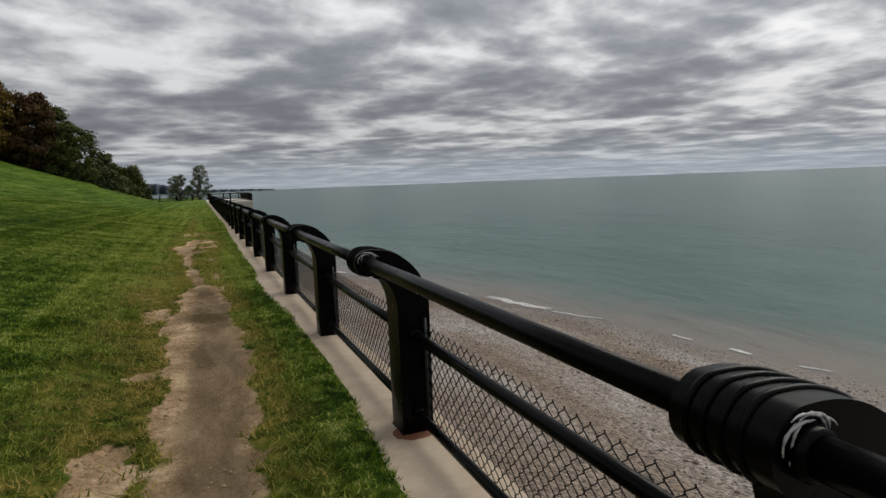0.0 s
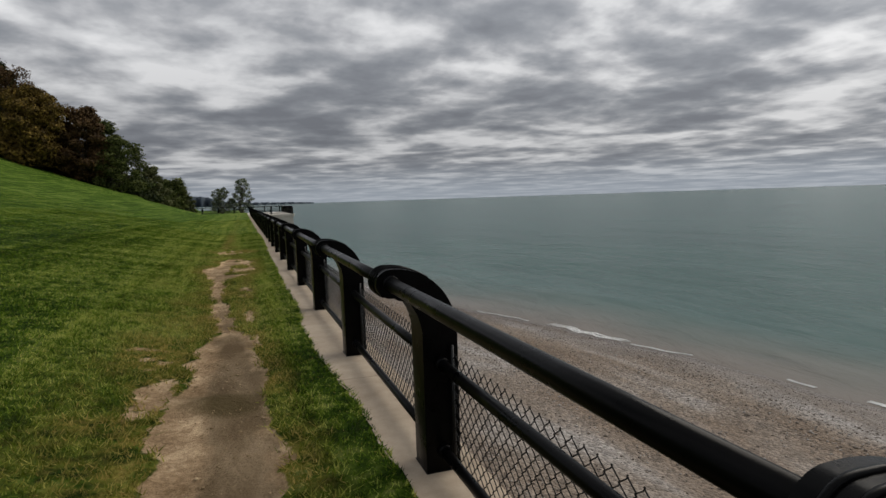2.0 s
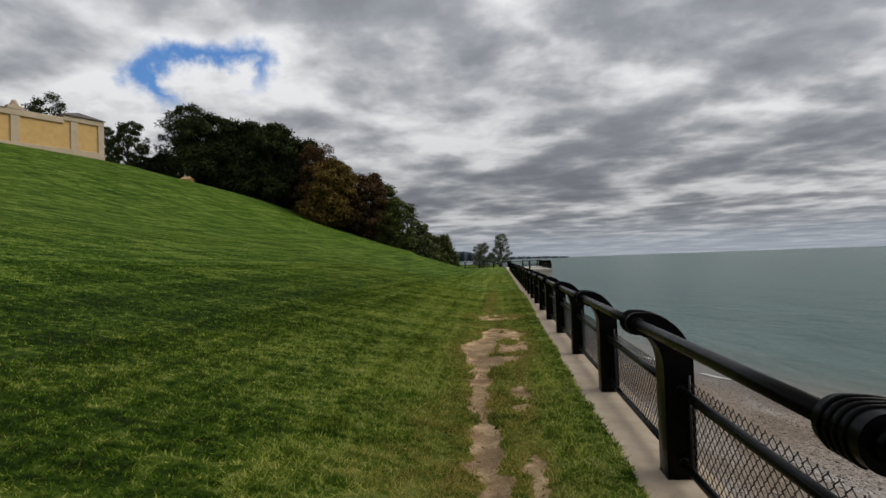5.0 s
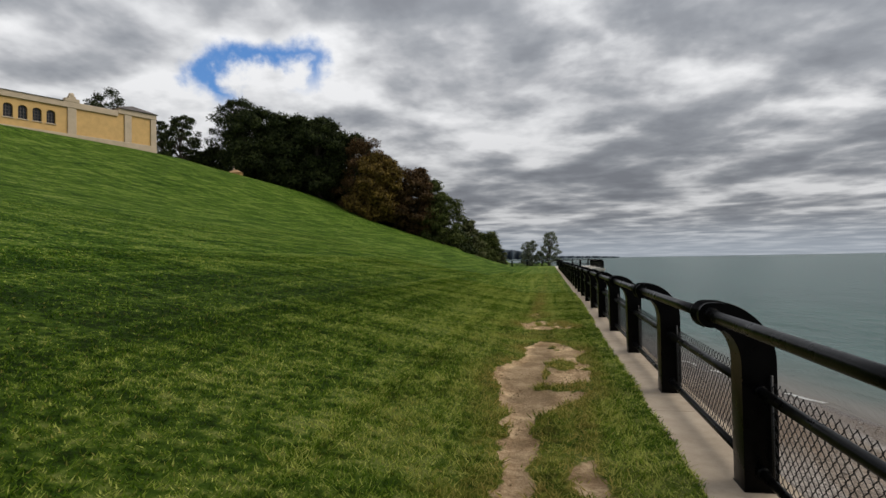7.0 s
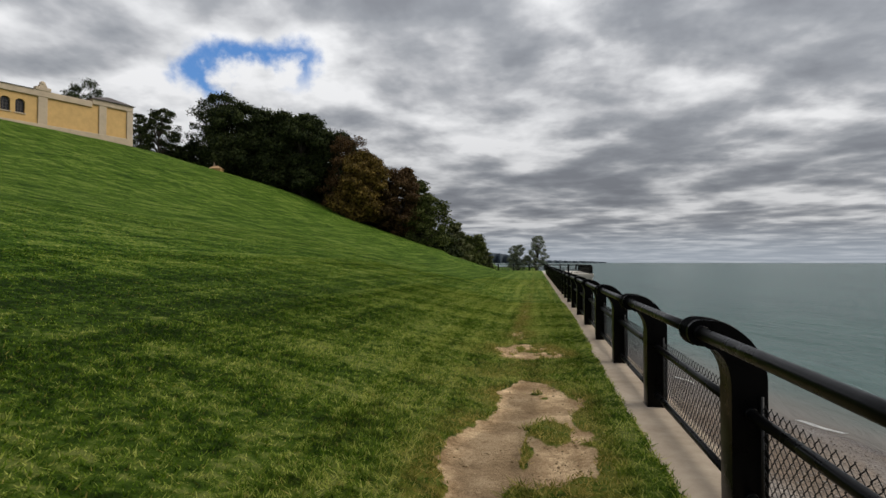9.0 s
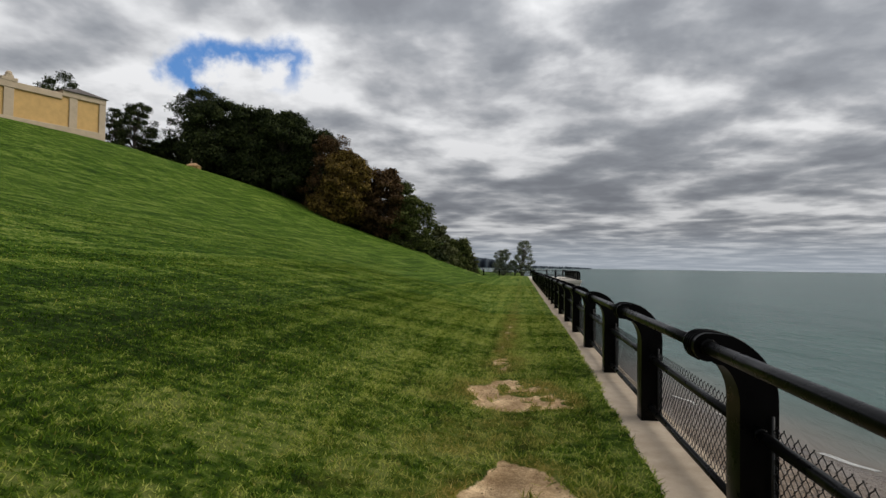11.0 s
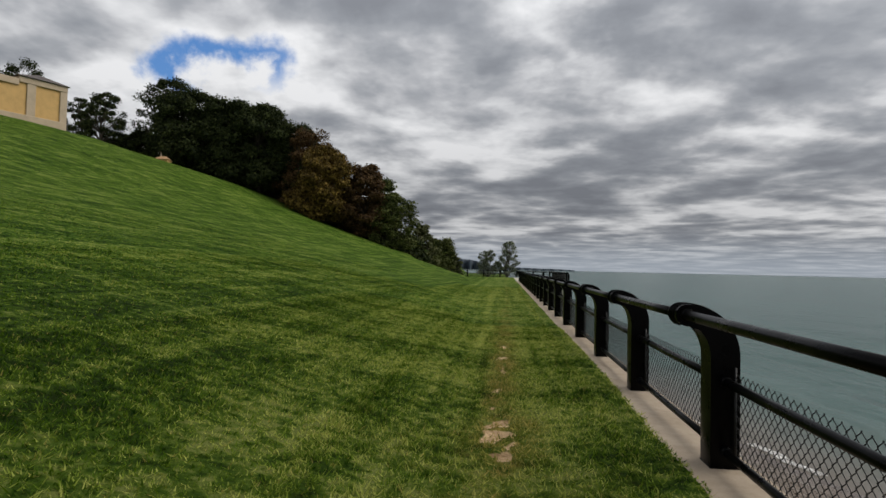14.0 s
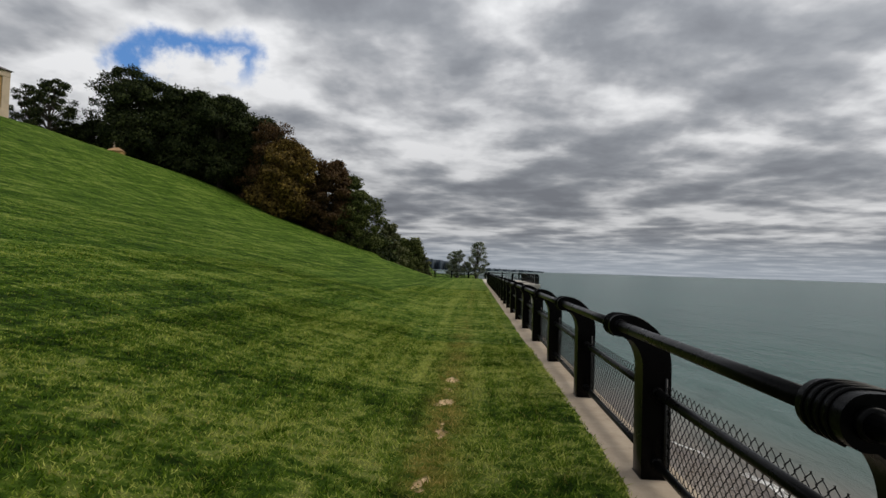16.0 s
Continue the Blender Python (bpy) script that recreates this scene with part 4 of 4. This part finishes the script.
build_tree("pale green young tree beside the bush", -16.8, 124, 9.0, 3.6, LEAF_PALE, 11, 0.0, 24, 180, size=0.3, low=0.08)
build_tree("rounded dark green bush", -14.6, 138, 7.0, 5.0, LEAF_GREEN, 12, 0.0, 22, 260, size=0.3, low=0.03, category="bush", name="bush")
build_tree("small yellow-green bush at the lawn end", -11.6, 139, 3.4, 1.6, LEAF_PALE, 13, 0.0, 12, 160, size=0.26, low=0.03, category="bush", name="bush")
build_tree(DARK, -56.5, 127, 32.0, 7.5, LEAF_DARK, 14, 0.0, 30, 300, low=0.06)
build_tree(DARK, -48.5, 126, 31.5, 7.5, LEAF_DARK, 15, 0.0, 30, 300, low=0.06)
build_tree("olive green tree behind the russet one", -24.0, 122, 17.5, 5.5, LEAF_GREEN, 16, 0.0, 28, 260, low=0.04)
# undergrowth that closes the foot of the wood
for i, (bx, by, bt) in enumerate(((-73.5, 117, 23.2), (-69, 118, 25), (-62, 122, 25.5), (-56, 122, 25), (-50, 122, 23), (-44, 122, 20), (-38, 121, 17.5), (-33, 119, 14), (-28, 120, 12), (-24, 117, 9.5), (-19, 120, 6.8))):
    build_tree("dark shady undergrowth at the foot of the wood", bx, by, bt, 4.2, LEAF_DARK, 30 + i, 0.0, 18, 240, size=0.4, low=0.0, category="bush", name="bush")
# behind the building
build_tree("dark green treetop behind the building", -99.0, 125, 41.5, 6.4, LEAF_DARK, 50, 0.2, 26, 220)
build_tree("dark green treetop behind the building", -106.0, 128, 40.6, 6.0, LEAF_DARK, 51, 0.2, 24, 200)
# on the low shore beyond the lawn
build_tree("small grey-green tree beyond the end railing", -6.0, 165, 5.9, 3.3, LEAF_GREY, 60, 0.2, 22, 170, size=0.24, low=0.25)
build_tree("taller grey-green tree with separate tufts of leaves", -0.9, 165, 8.3, 3.7, LEAF_GREY, 61, 0.5, 24, 170, size=0.24, low=0.2)


# ---- the brick building on the hill ----
def build_building():
    """Local x runs back along the front from the corner, local y out of the front towards the lake."""
    house = new("brick_building")
    turn = math.degrees(math.atan2(-0.902, -0.431))
    house.matrix_basis = pose(-65.0, 95.1, 20.0, 0, 0, turn)
    tagged(house, "long yellow brick building with pale stone trim on the hilltop", "building")
    bm = bmesh.new()
    box(bm, 0.15, 6.0, -7.5, -0.25, -3, 6.0)
    part("pavilion_wall", bm, BRICK, house)
    # the long front, open where the windows are
    bays = [14.85 + 1.75 * i for i in range(10)]
    wide = 1.15
    bm = bmesh.new()
    box(bm, 6.0, bays[0], -7, -0.25, -3, 5.2)
    part("front_wall", bm, BRICK, house)
    for i, b in enumerate(bays):
        end = bays[i + 1] if i + 1 < len(bays) else b + 8
        for nm, x0, x1, z0, z1 in (("pier", b + wide, end, -3, 5.2), ("apron", b, b + wide, -3, 2.1), ("lintel", b, b + wide, 4.1, 5.2)):
            bm = bmesh.new()
            box(bm, x0, x1, -7, -0.25, z0, z1)
            part(nm, bm, BRICK, house)
    end = bays[-1] + wide + 6
    bm = bmesh.new()
    box(bm, -0.05, end, -0.6, 0.0, -3, 0.95, 0.06)
    part("plinth", bm, STONE, house, "pale stone plinth")
    bm = bmesh.new()
    box(bm, 6.1, end, -7.2, 0.0, 4.85, 5.75, 0.06)
    part("cornice", bm, STONE, house, "pale stone cornice")
    bm = bmesh.new()
    box(bm, -0.05, 6.1, -7.6, 0.0, 5.35, 6.2, 0.06)
    part("cornice", bm, STONE, house, "pale stone cornice")
    for a, b, top in ((-0.05, 0.9, 5.35), (4.0, 5.1, 5.35), (12.1, 13.3, 4.85)):
        bm = bmesh.new()
        box(bm, a, b, -0.6, -0.06, 0.9, top, 0.04)
        part("pilaster", bm, STONE, house, "pale stone pilaster")
    bm = bmesh.new()
    box(bm, 11.7, 13.7, -0.9, 0.05, 5.7, 6.25, 0.08)
    box(bm, 12.2, 13.2, -0.7, 0.0, 6.2, 6.6, 0.08)
    bmesh.ops.create_uvsphere(bm, u_segments=10, v_segments=6, radius=0.42, matrix=Matrix.Translation((12.7, -0.35, 6.75)))
    part("finial", bm, STONE, house, "pale stone finial")
    # hipped roof of the corner pavilion
    bm = bmesh.new()
    v = [bm.verts.new(c) for c in ((-0.3, 0.25, 6.2), (6.4, 0.25, 6.2), (6.4, -7.9, 6.2), (-0.3, -7.9, 6.2), (2.4, -3.0, 7.7), (3.7, -4.6, 7.7))]
    for f in ((0, 1, 4), (1, 5, 4), (1, 2, 5), (2, 3, 5), (3, 4, 5), (3, 0, 4)):
        bm.faces.new([v[i] for i in f])
    bm.faces.new((v[3], v[2], v[1], v[0]))
    part("roof", bm, ROOF, house)
    bm = bmesh.new()
    v = [bm.verts.new(c) for c in ((13.8, 0.15, 5.76), (end, 0.15, 5.76), (end, -7.1, 5.76), (13.8, -7.1, 5.76), (14.5, -3.6, 6.5), (end, -3.6, 6.5))]
    for f in ((0, 1, 5, 4), (2, 3, 4, 5), (3, 0, 4), (1, 2, 5), (3, 2, 1, 0)):
        bm.faces.new([v[i] for i in f])
    part("roof", bm, ROOF, house)
    for b in bays:
        win = new("window")
        win.parent = house
        win.matrix_basis = pose(b + wide / 2, -0.25, 2.1)
        arch = [(-wide / 2, 0), (-wide / 2, 1.45)] + [(-wide / 2 * math.cos(math.pi * i / 12), 1.45 + wide / 2 * 0.85 * math.sin(math.pi * i / 12)) for i in range(1, 12)] + [(wide / 2, 1.45), (wide / 2, 0)]
        bm = bmesh.new()
        extruded(bm, arch, -0.40, -0.34)
        part("pane", bm, GLASS, win, "dark arched glass")
        for s in (-1, 1):
            corner = [(s * wide / 2, 1.45), (s * wide / 2, 2.02), (0, 2.02)] + [(s * wide / 2 * math.sin(math.pi / 2 * i / 6), 1.45 + wide / 2 * 0.85 * math.cos(math.pi / 2 * i / 6)) for i in range(0, 6)]
            bm = bmesh.new()
            extruded(bm, corner, -0.35, 0.004)
            part("arch_head", bm, BRICK, win)
        bm = bmesh.new()
        for gx in (-0.19, 0.19):
            box(bm, gx - 0.03, gx + 0.03, -0.34, -0.29, 0, 1.9)
        for gz in (0.5, 1.0, 1.45):
            box(bm, -wide / 2, wide / 2, -0.338, -0.292, gz - 0.025, gz + 0.025)
        part("frame", bm, ROOF, win, "dark glazing bars")
        bm = bmesh.new()
        box(bm, -wide / 2 - 0.1, wide / 2 + 0.1, -0.3, 0.12, -0.16, 0.0, 0.02)
        part("sill", bm, STONE, win, "pale stone sill")


def build_hut():
    hut = new("gatehouse")
    hut.matrix_basis = pose(-58.9, 109.5, float(land(-58.9, 109.5)) - 0.35, 0, 0, 10)
    tagged(hut, "low tan-roofed hut among the trees on the hill", "hut")
    bm = bmesh.new()
    box(bm, -1.0, 1.0, -0.9, 0.9, 0, 0.62, 0.03)
    part("wall", bm, BRICK, hut)
    bm = bmesh.new()
    v = [bm.verts.new(c) for c in ((-1.15, -1.05, 0.62), (1.15, -1.05, 0.62), (1.15, 1.05, 0.62), (-1.15, 1.05, 0.62), (-0.45, 0, 1.25), (0.4, 0, 1.25))]
    for f in ((0, 1, 5, 4), (1, 2, 5), (2, 3, 4, 5), (3, 0, 4), (3, 2, 1, 0)):
        bm.faces.new([v[i] for i in f])
    part("roof", bm, TERRACOTTA, hut)
    bm = bmesh.new()
    box(bm, -0.5, -0.3, -0.2, 0.05, 0.95, 1.9, 0.03)
    part("chimney", bm, STONE, hut)


build_building()
build_hut()


# ---- far shore ----
def build_headland():
    rng = random.Random(9)
    bm = bmesh.new()
    rows = []
    for i in range(121):
        az = 9.0 - 15.5 * i / 120
        dist = 2700 + 40 * math.sin(i)
        x, y = -math.sin(radians(az)) * dist, math.cos(radians(az)) * dist
        el = np.interp(az, (-6.5, -5.0, -3.9, -0.8, 1.5, 2.4, 3.4, 4.7, 9), (0.0, 0.08, 0.10, 0.16, 0.30, 0.62, 0.82, 0.92, 1.0)) + rng.uniform(-0.03, 0.05) * (az > -4.5)
        h = LAKE + 5 + math.tan(radians(max(el, 0))) * dist
        rows.append([bm.verts.new((x, y, LAKE - 2)), bm.verts.new((x * 1.005, y * 1.005, h * 0.6)), bm.verts.new((x * 1.015, y * 1.015, h)), bm.verts.new((x * 1.05, y * 1.05, LAKE - 2))])
    for a, b in zip(rows, rows[1:]):
        for k in range(3):
            bm.faces.new((a[k], a[k + 1], b[k + 1], b[k]))
    tagged(part("backdrop", bm, HEADLAND, None, "", True), "low wooded headland across the lake", "headland", kind="structure")


build_headland()
